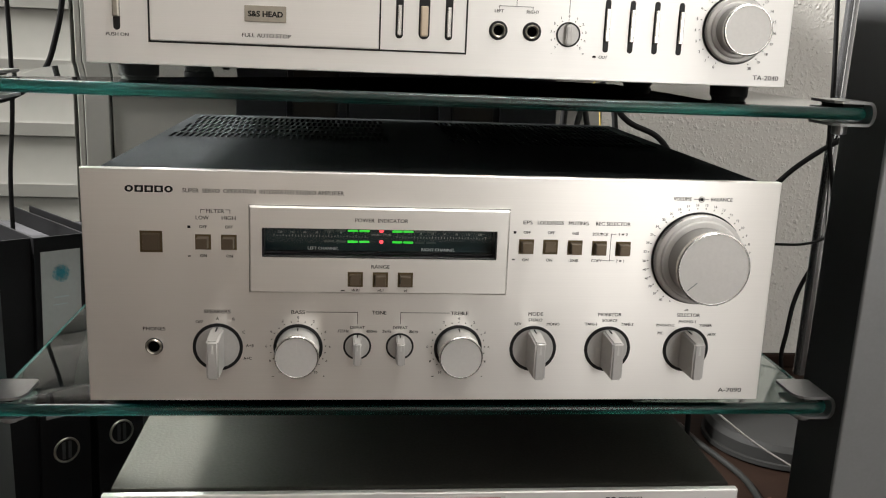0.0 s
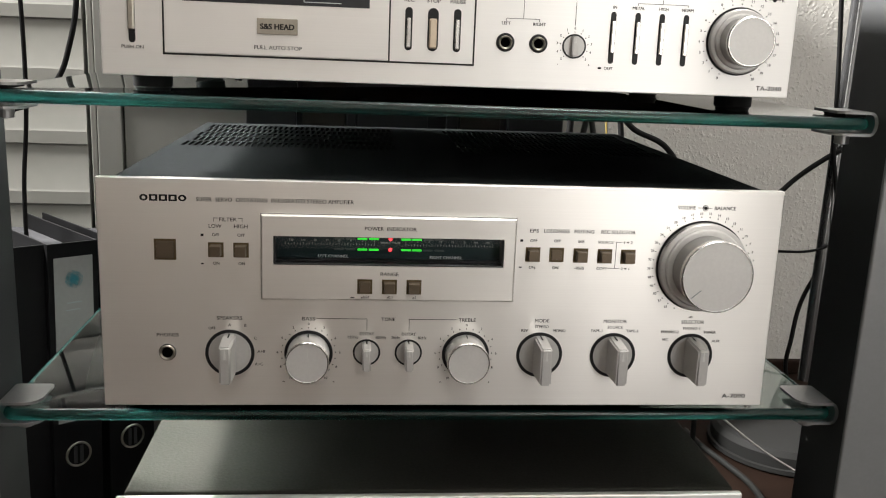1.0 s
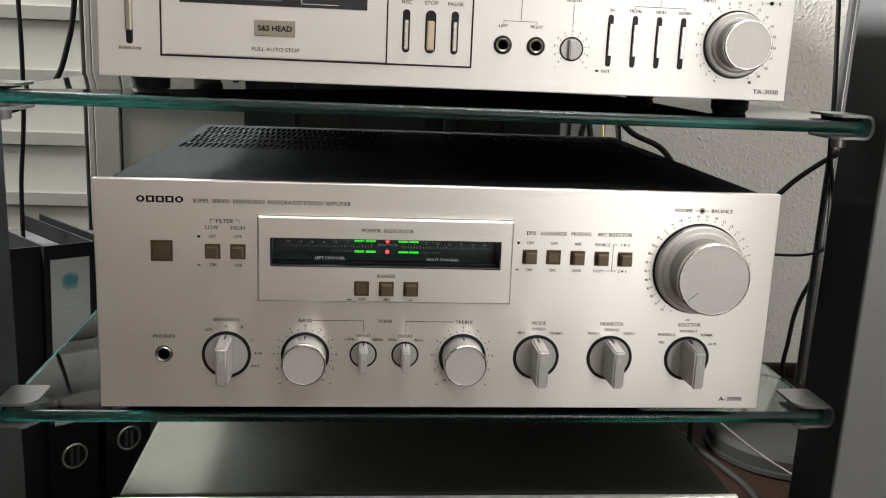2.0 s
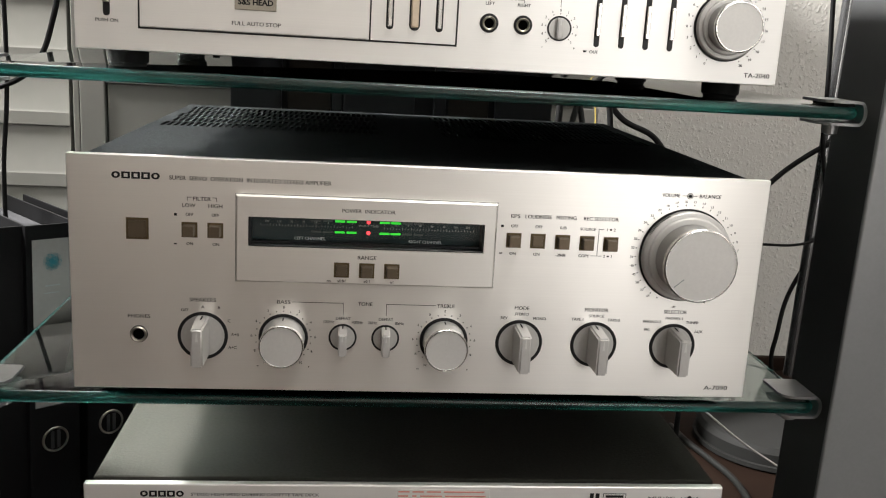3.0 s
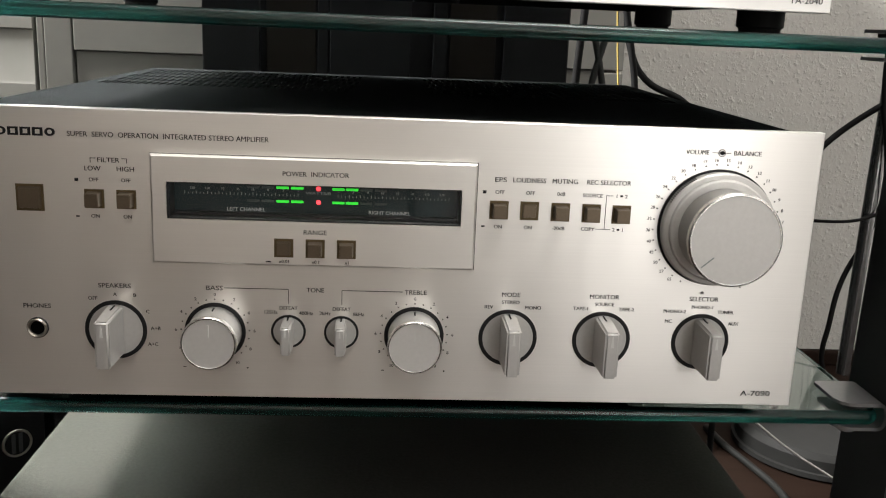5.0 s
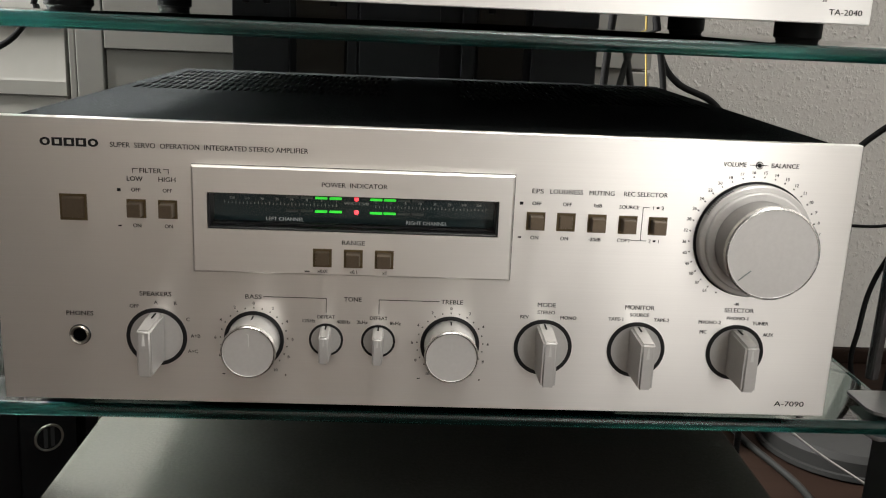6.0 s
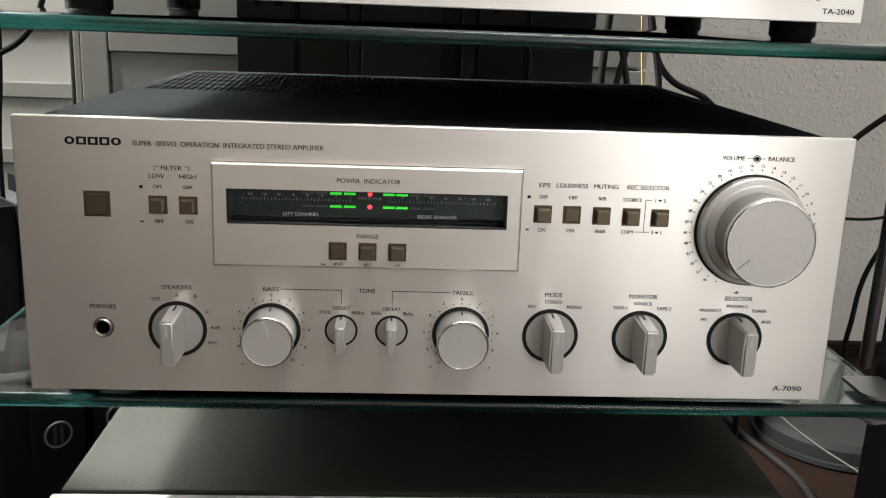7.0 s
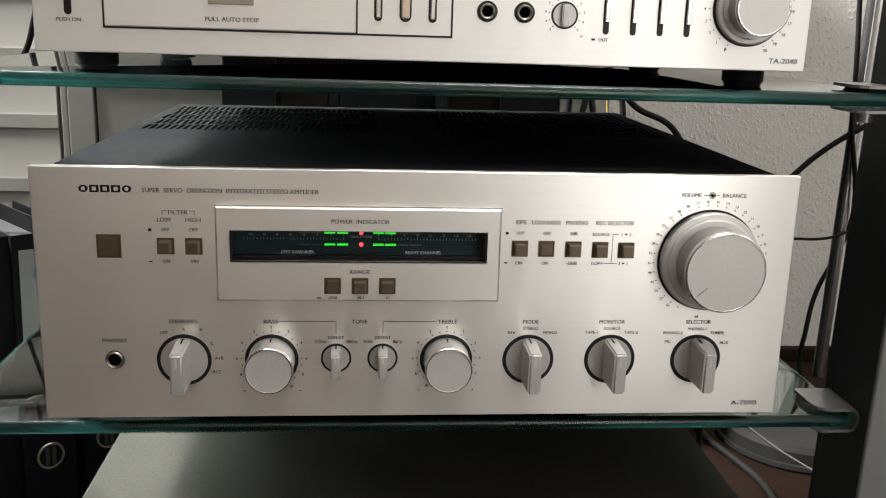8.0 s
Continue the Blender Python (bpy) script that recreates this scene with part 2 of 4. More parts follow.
def thing(name, at, label, category, group="", kind=""):
    ob = new(name)
    ob.location = at
    ob.empty_display_size = 0.02
    return tagged(ob, label, category, group, kind)


def structure(name, bm, material, label=""):
    return tagged(part(name, bm, material, None, "", False), label, "", "", "structure")


def lettering(text, x, z, h, parent, w=0.0, y=-0.00025, material=None, name="lettering", bold=0.0):
    """Printed words, centred at x, z (millimetres) on a face towards the viewer, with capitals h high."""
    cu = bpy.data.curves.new(name, "FONT")
    cu.body, cu.resolution_u, cu.offset = text, 3, bold
    tmp = bpy.data.objects.new(name, cu)
    scene.collection.objects.link(tmp)
    data = bpy.data.meshes.new_from_object(tmp)
    bpy.data.objects.remove(tmp)
    bpy.data.curves.remove(cu)
    co = np.empty(len(data.vertices) * 3)
    data.vertices.foreach_get("co", co)
    co = co.reshape(-1, 3)
    lo, hi = co.min(0), co.max(0)
    sz = h / 0.72
    sx = w / (hi[0] - lo[0]) if w else sz
    out = np.zeros_like(co)
    out[:, 0] = (x + (co[:, 0] - (lo[0] + hi[0]) / 2) * sx) * 0.001
    out[:, 1] = y
    out[:, 2] = (z + (co[:, 1] - 0.36) * sz) * 0.001
    data.vertices.foreach_set("co", out.ravel())
    data.update()
    heavy = bmesh.new()  # a second, slightly shifted impression gives the print its weight
    heavy.from_mesh(data)
    for v in heavy.verts:
        v.co.x += 0.00009
        v.co.y -= 0.00002
    heavy.from_mesh(data)
    heavy.to_mesh(data)
    heavy.free()
    data.materials.clear()
    data.materials.append(material or INK)
    data.update()
    ob = new(name, data)
    ob.parent = parent
    return ob


def bar(x0, x1, z0, z1, parent, y=-0.00012, material=None, name="printed_line"):
    """A thin printed bar, in millimetres."""
    return part(name, box(x0 * 0.001, x1 * 0.001, y - 0.00012, y + 0.0001, z0 * 0.001, z1 * 0.001), material or INK, parent, "", False)


def dots(centres, r, parent, name="scale_dots", y=0.0):
    bm = bmesh.new()
    for x, z in centres:
        bmesh.ops.create_cone(bm, cap_ends=True, segments=10, radius1=r * 0.001, radius2=r * 0.001, depth=0.0003,
                              matrix=Matrix.Translation((x * 0.001, y - 0.00012, z * 0.001)) @ Matrix.Rotation(math.pi / 2, 4, "X"))
    return part(name, bm, INK, parent, "", False)


def polar(cx, cz, r, degrees_cw):
    a = radians(degrees_cw)
    return cx + r * math.sin(a), cz + r * math.cos(a)


def block_mark(x0, x1, z0, z1, count, parent, material=None):
    """A maker's mark as plain shapes: rings at the ends, open blocks between."""
    step = (x1 - x0) / count
    for k in range(count):
        a, b = x0 + k * step, x0 + (k + 0.86) * step
        cx, cz, rx, rz = (a + b) * 0.0005, (z0 + z1) * 0.0005, (b - a) * 0.0005, (z1 - z0) * 0.0005
        n = 28 if k in (0, count - 1) else 4
        turn = 0 if n > 4 else math.pi / 4
        grow = 1.0 if n > 4 else math.sqrt(2)
        bm = bmesh.new()
        rings = [[bm.verts.new((cx + grow * rx * f * math.cos(turn + 2 * math.pi * i / n), y, cz + grow * rz * g * math.sin(turn + 2 * math.pi * i / n))) for i in range(n)]
                 for f, g, y in ((1, 1, 0.0001), (1, 1, -0.0003), (0.46, 0.54, -0.0003), (0.46, 0.54, 0.0001))]
        for p, q in zip(rings, rings[1:]):
            for i in range(n):
                bm.faces.new((p[i], p[(i + 1) % n], q[(i + 1) % n], q[i]))
        bmesh.ops.recalc_face_normals(bm, faces=bm.faces[:])
        part("maker_mark", bm, material or INK, parent, "", False)


def push_button(x, z, size, out, owner, label=""):
    """A square push button in its sunk surround; sizes in millimetres."""
    s, o = size * 0.0005, out * 0.001
    bx, bz = x * 0.001, z * 0.001
    bm = bmesh.new()
    e = s + 0.0006
    for a0, a1, c0, c1 in ((-e, -s, -e, e), (s, e, -e, e), (-s, s, -e, -s), (-s, s, s, e)):
        box(bx + a0, bx + a1, -0.0004, 0.001, bz + c0, bz + c1, 0, 1, bm)
    box(bx - s, bx + s, -0.0003, 0.0008, bz - s, bz + s, 0, 1, bm)
    root = part("push_button", bm, BRONZE_DARK, owner, label, False)
    k = s - 0.0006
    body = bmesh.new()
    bmesh.ops.create_cube(body, size=1.0, matrix=Matrix.Translation((bx, -o / 2, bz)) @ Matrix.Diagonal((2 * k, o, 2 * k, 1)))
    for v in body.verts:
        if v.co.y < -o * 0.75:
            v.co.x = bx + (v.co.x - bx) * 0.9
            v.co.z = bz + (v.co.z - bz) * 0.9
    bmesh.ops.bevel(body, geom=body.edges[:], offset=0.0003, segments=2, affect="EDGES")
    part("button_cap", body, BRONZE, root)
    return root


def bar_knob(name, x, z, r, width, length, out, owner, label):
    """A bar-handled rotary switch: black ring, disc, upright bar with a pointer notch; millimetres."""
    cx, cz, R = x * 0.001, z * 0.001, r * 0.001
    root = part(name, lathe([(0, 0.0006), (R * 0.895, 0.0006), (R * 0.895, -0.0005)], cx, cz, 0, 48), KNOB, owner, label)
    part("black_ring", lathe([(R * 0.885, -0.0005), (R * 0.885, 0.0007), (R * 1.02, 0.0007), (R * 1.02, -0.0005)], cx, cz, 0, 64), BLACK, root)
    w, ln, o = width * 0.0005, length * 0.0005, out * 0.001
    bm = bmesh.new()
    bmesh.ops.create_cube(bm, size=1.0, matrix=Matrix.Translation((cx, -o / 2, cz)) @ Matrix.Diagonal((2 * w, o, 2 * ln, 1)))
    for v in bm.verts:
        if v.co.y < -o * 0.5:
            v.co.x = cx + (v.co.x - cx) * 0.9
            v.co.z = cz + (v.co.z - cz) * 0.97
        if v.co.y < -o * 0.5 and v.co.z > cz:
            v.co.z -= ln * 0.06
    bmesh.ops.bevel(bm, geom=bm.edges[:], offset=min(0.0012, w * 0.3), segments=3, affect="EDGES")
    part("bar_handle", bm, KNOB, root, "", True, 40)
    drop = box(cx - w * 0.2, cx + w * 0.2, -o - 0.00012, -o + 0.001, cz + ln * 0.32, cz + ln * 0.78, 0)
    for v in drop.verts:
        if v.co.z > cz + ln * 0.5:
            v.co.x = cx + (v.co.x - cx) * 0.3
    part("pointer_notch", drop, LABEL, root, "pale drop-shaped pointer", False)
    part("top_tick", box(cx - 0.0004, cx + 0.0004, -o * 0.35, -o * 0.05, cz + ln * 0.985, cz + ln + 0.00015), INK, root, "", False)
    return root


def round_knob(x, z, owner, label):
    """A tone knob with a chamfered rim."""
    cx, cz = x * 0.001, z * 0.001
    root = part("tone_knob", lathe([(0.0137, -0.0005), (0.0137, 0.0165), (0.0139, 0.0170)], cx, cz), KNOB, owner, label)
    part("black_ring", lathe([(0.0139, -0.0005), (0.0139, 0.0005), (0.0160, 0.0005), (0.0160, -0.0005)], cx, cz), BLACK, root)
    part("knob_rim", lathe([(0.0139, 0.0170), (0.0142, 0.0176), (0.0142, 0.0196), (0.0137, 0.0204), (0.0132, 0.0204)], cx, cz), RIM, root)
    part("knob_face", lathe([(0.0132, 0.0204), (0.0130, 0.0200), (0, 0.0199)], cx, cz), KNOB_FACE, root)
    part("pointer_notch", box(cx - 0.00035, cx + 0.00035, -0.0204, -0.0190, cz + 0.0035, cz + 0.0100), LABEL, root, "", False)
    part("top_tick", box(cx - 0.0004, cx + 0.0004, -0.008, -0.002, cz + 0.0136, cz + 0.01385), INK, root, "", False)
    return root


def level_knob(cx, cz, outer, cap, out, owner, label, pointer):
    """A large level knob: a wide skirt ring, a stepped bright ring, a barrel and a flat cap."""
    k = out / 0.032
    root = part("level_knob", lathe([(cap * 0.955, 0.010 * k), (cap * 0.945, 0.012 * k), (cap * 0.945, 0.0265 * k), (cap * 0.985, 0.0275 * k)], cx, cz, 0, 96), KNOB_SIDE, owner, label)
    # black ring paints the skirt's shade onto the panel
    part("painted_shade_ring", lathe([(outer + 0.0012, 0.0002), (outer + 0.0012, 0.0006), (outer - 0.001, 0.0006)], cx, cz, 0, 96), BLACK, root)
    part("skirt_ring", lathe([(outer - 0.0006, 0.0004), (outer, 0.0012), (outer, 0.0060 * k), (outer - 0.0008, 0.0068 * k), (outer - 0.0030, 0.0070 * k)], cx, cz, 0, 96), KNOB, root, "knurled outer balance ring")
    part("bright_step", lathe([(outer - 0.0030, 0.0066 * k), (outer - 0.0032, 0.0092 * k), (outer - 0.0040, 0.0098 * k), (cap * 0.95, 0.0098 * k)], cx, cz, 0, 96), KNOB_FACE, root)
    part("cap_rim", lathe([(cap * 0.985, 0.0275 * k), (cap, 0.0280 * k), (cap, out - 0.0007), (cap - 0.0007, out), (cap - 0.0011, out)], cx, cz, 0, 96), RIM, root)
    part("cap_face", lathe([(cap - 0.0011, out), (cap - 0.0013, out - 0.0003), (0, out - 0.0003)], cx, cz, 0, 96), KNOB_FACE, root)
    if pointer is None:
        return root
    bm = bmesh.new()
    a = radians(pointer)
    box(-0.0003, 0.0003, -out + 0.0001, -out + 0.0008, cap * 0.56, cap * 0.90, 0, 1, bm)
    bm.transform(Matrix.Translation((cx, 0, cz)) @ Matrix.Rotation(a, 4, "Y"))
    part("pointer_line", bm, GREY_INK, root, "", False)
    # knurling on the skirt's edge
    bm = bmesh.new()
    for i in range(16):
        t = radians(-62 + i * 2.2)
        own = box(-0.00025, 0.00025, -0.0060 * k, -0.0016, outer - 0.0002, outer + 0.00025)
        own.transform(Matrix.Translation((cx, 0, cz)) @ Matrix.Rotation(t, 4, "Y"))
        tmp = bpy.data.meshes.new("tmp")
        own.to_mesh(tmp)
        own.free()
        bm.from_mesh(tmp)
        bpy.data.meshes.remove(tmp)
    part("knurling", bm, BLACK, root, "", False)
    return root


def phone_jack(x, z, owner, r=4.6, bare=True):
    """A phones socket; a bare one shows its metal collar to the rim, the other sits in a wide black ring."""
    cx, cz, R = x * 0.001, z * 0.001, r * 0.001
    c = R if bare else R * 0.80
    root = part("phones_socket", lathe([(R * 1.08, 0.0), (R * 1.08, 0.0008), (c, 0.0010)], cx, cz, 0, 40), BLACK, owner)
    part("socket_collar", lathe([(c, 0.0006), (c, 0.0016), (c * 0.9, 0.0022), (c * 0.74, 0.0016), (c * 0.68, 0.0004)], cx, cz, 0, 40), NICKEL, root, "dull brassy collar")
    part("socket_hole", lathe([(c * 0.70, 0.0007), (0, 0.0007)], cx, cz, 0, 32), VOID, root)
    return root


def foot(x, y, z0, z1, r, owner):
    return part("foot", lathe([(0, z0), (r * 0.86, z0), (r * 0.9, z0 + 0.002), (r, z0 + 0.003), (r, z1 - 0.001), (r * 0.95, z1), (0, z1)], x, 0, y, 32, "z"), RUBBER, owner)


def cable(name, points, radius, material, label, category="cable"):
    """A cable along a smooth curve through a few points."""
    cu = bpy.data.curves.new(name, "CURVE")
    cu.dimensions, cu.bevel_depth, cu.bevel_resolution, cu.resolution_u, cu.use_fill_caps = "3D", radius, 3, 8, True
    sp = cu.splines.new("BEZIER")
    sp.bezier_points.add(len(points) - 1)
    for b, p in zip(sp.bezier_points, points):
        b.co = p
        b.handle_left_type = b.handle_right_type = "AUTO"
    tmp = bpy.data.objects.new(name, cu)
    scene.collection.objects.link(tmp)
    data = bpy.data.meshes.new_from_object(tmp)
    bpy.data.objects.remove(tmp)
    bpy.data.curves.remove(cu)
    data.materials.clear()
    data.materials.append(material)
    for f in data.polygons:
        f.use_smooth = True
    return tagged(new(name, data), label, category)


# ---- the room ----
FLOOR, NORTH = 0.085, 0.93
W0, W1, S0, TOP = WIN[0], 1.75, -1.9, 2.75
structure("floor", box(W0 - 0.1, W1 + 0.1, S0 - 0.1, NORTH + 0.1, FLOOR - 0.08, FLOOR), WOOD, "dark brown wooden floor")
structure("wall_north", box(W0 - 0.1, W1 + 0.1, NORTH, NORTH + 0.1, FLOOR, TOP), WOODCHIP, "white painted woodchip wall")
structure("wall_east", box(W1, W1 + 0.1, S0, NORTH, FLOOR, TOP), GREY_WALL, "plain grey wall")
cs = bmesh.new()
sx0, sx1, sy0, sy1 = SKY[0] - SKY_S / 2, SKY[0] + SKY_S / 2, SKY[1] - SKY_S / 2, SKY[1] + SKY_S / 2
for a, b, c, d in ((W0 - 0.1, sx0, S0 - 0.1, NORTH + 0.1), (sx1, W1 + 0.1, S0 - 0.1, NORTH + 0.1), (sx0, sx1, S0 - 0.1, sy0), (sx0, sx1, sy1, NORTH + 0.1)):
    box(a, b, c, d, TOP, TOP + 0.1, 0, 1, cs)
structure("ceiling", cs, CEIL, "grey ceiling with a skylight")
ws = bmesh.new()
wy0, wy1, wz0, wz1 = WIN[1] - WIN_W / 2, WIN[1] + WIN_W / 2, WIN[2] - WIN_H / 2, WIN[2] + WIN_H / 2
for a, b, c, d in ((S0, wy0, FLOOR, TOP), (wy1, NORTH, FLOOR, TOP), (wy0, wy1, FLOOR, wz0), (wy0, wy1, wz1, TOP)):
    box(W0 - 0.1, W0, a, b, c, d, 0, 1, ws)
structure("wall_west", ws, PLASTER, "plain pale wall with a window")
gs = bmesh.new()
gx0, gx1, gz0, gz1 = FRONT_FILL[0] - FRONT_FILL_W / 2, FRONT_FILL[0] + FRONT_FILL_W / 2, FRONT_FILL[2] - FRONT_FILL_H / 2, FRONT_FILL[2] + FRONT_FILL_H / 2
for a, b, c, d in ((W0 - 0.1, gx0, FLOOR, TOP), (gx1, W1 + 0.1, FLOOR, TOP), (gx0, gx1, FLOOR, gz0), (gx0, gx1, gz1, TOP)):
    box(a, b, S0 - 0.1, S0, c, d, 0, 1, gs)
structure("wall_south", gs, PALE_WALL, "plain pale wall with an opening for the added front lamp")
# unseen dark panel, added to darken what the amplifier's left side mirrors
structure("dark_reflection_panel", box(-1.15, 0.05, S0 + 0.003, S0 + 0.04, FLOOR, 2.3, 0.003), DARK_WALL, "unseen dark brown panel added for the amplifier's reflection")
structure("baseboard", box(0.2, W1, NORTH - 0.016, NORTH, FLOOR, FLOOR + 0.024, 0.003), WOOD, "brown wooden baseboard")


# ---- cupboard and shutter behind the rack ----
def cupboard():
    y = 0.58
    root = thing("cupboard", (-0.06, y, FLOOR), "pale grey panelled cupboard against the wall", "cupboard")
    ox, oz = -0.06, FLOOR

    def piece(name, x0, x1, y0, y1, z0, z1, m=CABINET, bevel=0.001, label=""):
        return part(name, box(x0 - ox, x1 - ox, y0 - y, y1 - y, z0 - oz, z1 - oz, bevel), m, root, label)

    piece("side_stile", -0.378, -0.349, y, y + 0.03, FLOOR, 0.95)
    piece("edge_strip", -0.386, -0.379, y + 0.001, y + 0.03, FLOOR, 0.95)
    piece("top_rail", -0.347, 0.258, y, y + 0.03, 0.556, 0.95)
    piece("panel", -0.346, 0.2355, y + 0.003, y + 0.03, FLOOR, 0.5553)
    piece("end_stile", 0.2365, 0.258, y, y + 0.03, FLOOR, 0.553)
    piece("carcass", -0.386, 0.257, y + 0.031, NORTH - 0.004, FLOOR, 0.95)
    return root


cupboard()


def roller_shutter():
    y, pitch = 0.585, 0.075
    root = thing("roller_shutter", (-0.70, y, FLOOR), "cream slatted roller shutter cabinet beside the cupboard", "shutter")
    part("carcass", box(-0.32, 0.308, 0.03, 0.2, 0, 0.86), CABINET, root)
    # one slat's section: a flat face that leans out to a lip at its foot
    bm = bmesh.new()
    sect = [(0.020, 0.0), (0.0014, 0.0), (-0.0003, 0.0013), (-0.0003, 0.0165), (0.0005, 0.0200), (0.0016, 0.0747), (0.020, 0.0747)]
    ends = [[bm.verts.new((x, a, b)) for a, b in sect] for x in (-0.32, 0.308)]
    for k in range(len(sect)):
        j = (k + 1) % len(sect)
        bm.faces.new((ends[0][k], ends[0][j], ends[1][j], ends[1][k]))
    bm.faces.new(ends[0][::-1])
    bm.faces.new(ends[1])
    bmesh.ops.recalc_face_normals(bm, faces=bm.faces[:])
    first = part("slat", bm, SHUTTER, root)
    first.location.z = 0.041
    for k in range(1, 11):
        ob = new("slat", first.data)
        ob.parent = root
        ob.location = (0, 0, 0.041 + pitch * k)
    return root


roller_shutter()


# ---- the rack ----
SHELF = (0.3906, 0.6030, 0.1400)  # upper faces of the glass shelves
GLASS_Y = 0.012


def rack():
    root = thing("hifi_rack", (0, 0.22, FLOOR), "silver and anthracite hi-fi rack with glass shelves", "rack")
    oy, oz = 0.22, FLOOR

    def piece(name, x0, x1, y0, y1, z0, z1, m, bevel=0.0, label="", seg=2):
        return part(name, box(x0, x1, y0 - oy, y1 - oy, z0 - oz, z1 - oz, bevel, seg), m, root, label)

    for s in (-1, 1):
        def side(a, b):
            return (a, b) if s > 0 else (-b - 0.010, -a - 0.010)
        post = part("post", box(*side(0.2858, 0.372), -0.001 - oy, 0.0032 - oy, 0.006, 0.92, 0.0016, 4), SILVER, root, "silver lacquered post")
        part("post_inlay", box(*side(0.2907, 0.369), 0.0034 - oy, 0.0705 - oy, 0.0065, 0.918, 0.001), ANTHRACITE, post, "dark anthracite inner face")
        post.rotation_euler.y = radians(0.9 if s > 0 else -0.2)  # the rack stands a little out of square
        tube = part("rear_tube", lathe([(0, 0.246), (0.0055, 0.246), (0.0055, 0.92), (0, 0.92)], 0.3828 if s > 0 else -0.3928, 0, 0.25 - oy, 32, "z"), CHROME, root, "round steel tube")
        tube.rotation_euler.y = radians(0.9)
        piece("side_bar", *side(0.30, 0.37), 0.068, 0.24, FLOOR + 0.02, FLOOR + 0.05, ANTHRACITE, 0.003)
    # ribbed plate behind the shelves
    y = 0.445
    plate = piece("back_plate", -0.1835, 0.1715, y + 0.012, y + 0.020, FLOOR + 0.001, 0.90, BACKPLATE, 0, "dark grey ribbed back plate")
    for x0, x1, d, m in ((-0.183, -0.129, 0.010, BACKPLATE), (-0.123, -0.0755, 0.004, BACKPLATE_BROWN), (-0.0735, -0.0635, 0.009, BACKPLATE), (-0.0615, 0.016, 0.011, BACKPLATE),
                         (0.0375, 0.0505, 0.011, BACKPLATE), (0.0535, 0.099, 0.004, BACKPLATE_BROWN), (0.106, 0.169, 0.010, BACKPLATE)):
        ob = part("rib", box(x0, x1, y + 0.012 - d - oy, y + 0.012 - oy, 0.001, 0.77, 0.0008), m, plate)
    return root


rack()


def shelf(z):
    """A glass shelf with rounded front edge, and its two corner clips."""
    root = thing("glass_shelf", (-0.005, 0.22, z - 0.0083), "clear green-edged glass shelf held in aluminium clips", "shelf", "glass shelves of the rack")
    oy, t = 0.22, 0.0083
    x1, y0, y1 = 0.2940, GLASS_Y, 0.425
    # one closed pane: rounded front and side edges, ground flat at the back
    bm = bmesh.new()
    prof = [(math.sin(a) * t * 0.42, t / 2 - math.cos(a) * t / 2) for a in [math.pi * k / 8 for k in range(9)]]
    corner = 0.010
    path = [(-x1 + 0.0045, y1, -1, 0)]
    for k in range(7):
        a = math.pi + k / 6 * math.pi / 2
        path.append((-x1 + corner + (corner - 0.0045) * math.cos(a), y0 + corner + (corner - 0.0045) * math.sin(a), math.cos(a), math.sin(a)))
    for k in range(7):
        a = 1.5 * math.pi + k / 6 * math.pi / 2
        path.append((x1 - corner + (corner - 0.0045) * math.cos(a), y0 + corner + (corner - 0.0045) * math.sin(a), math.cos(a), math.sin(a)))
    path.append((x1 - 0.0045, y1, 1, 0))
    rows = [[bm.verts.new((px + nx * d, py + ny * d - oy, h)) for d, h in prof] for px, py, nx, ny in path]
    for p, q in zip(rows, rows[1:]):
        for k in range(8):
            bm.faces.new((p[k], q[k], q[k + 1], p[k + 1])).material_index = 1
    bm.faces.new([r[0] for r in rows])
    bm.faces.new([r[-1] for r in rows])
    bm.faces.new(rows[0] + rows[-1][::-1])
    bmesh.ops.recalc_face_normals(bm, faces=bm.faces[:])
    sheet = part("glass_sheet", bm, GLASS, root, "clear glass with a rounded deep green edge", True, 40)
    sheet.data.materials.append(GLASS_EDGE)
    sheet.visible_shadow = False
    for s in (-1, 1):
        for yc in (0.016,):
            bm = bmesh.new()
            outer, inner = [], []
            R, r = t / 2 + 0.0043, t / 2 + 0.0024
            for k in range(13):
                a = -math.pi / 2 + math.pi * k / 12
                outer.append((0.2928 + 0.0055 * math.cos(a), t / 2 + R * math.sin(a)))
                inner.append((0.2928 + 0.0030 * math.cos(a), t / 2 + r * math.sin(a)))
            sect = [(0.268, t / 2 - R)] + outer + [(0.268, t / 2 + R), (0.268, t / 2 + r)] + inner[::-1] + [(0.268, t / 2 - r)]
            faces = []
            for yy, cut in ((0, 0.0100), (0.0012, 0.0062), (0.0042, 0.0022), (0.010, 0), (0.034, 0.0), (0.036, 0.002)):
                faces.append([bm.verts.new((s * (a + (cut if a < 0.275 else 0.0)), yc + yy - oy, b)) for a, b in sect])
            n = len(sect)
            for near, far in zip(faces, faces[1:]):
                for k in range(n):
                    j = (k + 1) % n
                    bm.faces.new((near[k], near[j], far[j], far[k]))
            for k in range(n // 2 - 1):
                for fc in (faces[0], faces[-1]):
                    bm.faces.new((fc[k], fc[k + 1], fc[n - 2 - k], fc[n - 1 - k]))
            bmesh.ops.recalc_face_normals(bm, faces=bm.faces[:])
            clip = part("shelf_clip", bm, CLIP, root, "U-shaped aluminium corner clip")
            x0, x1c = sorted((s * 0.276, s * 0.291))
            part("clip_pad", box(x0, x1c, yc + 0.004 - oy, yc + 0.034 - oy, t + 0.0002, t + 0.0023), RUBBER, clip)
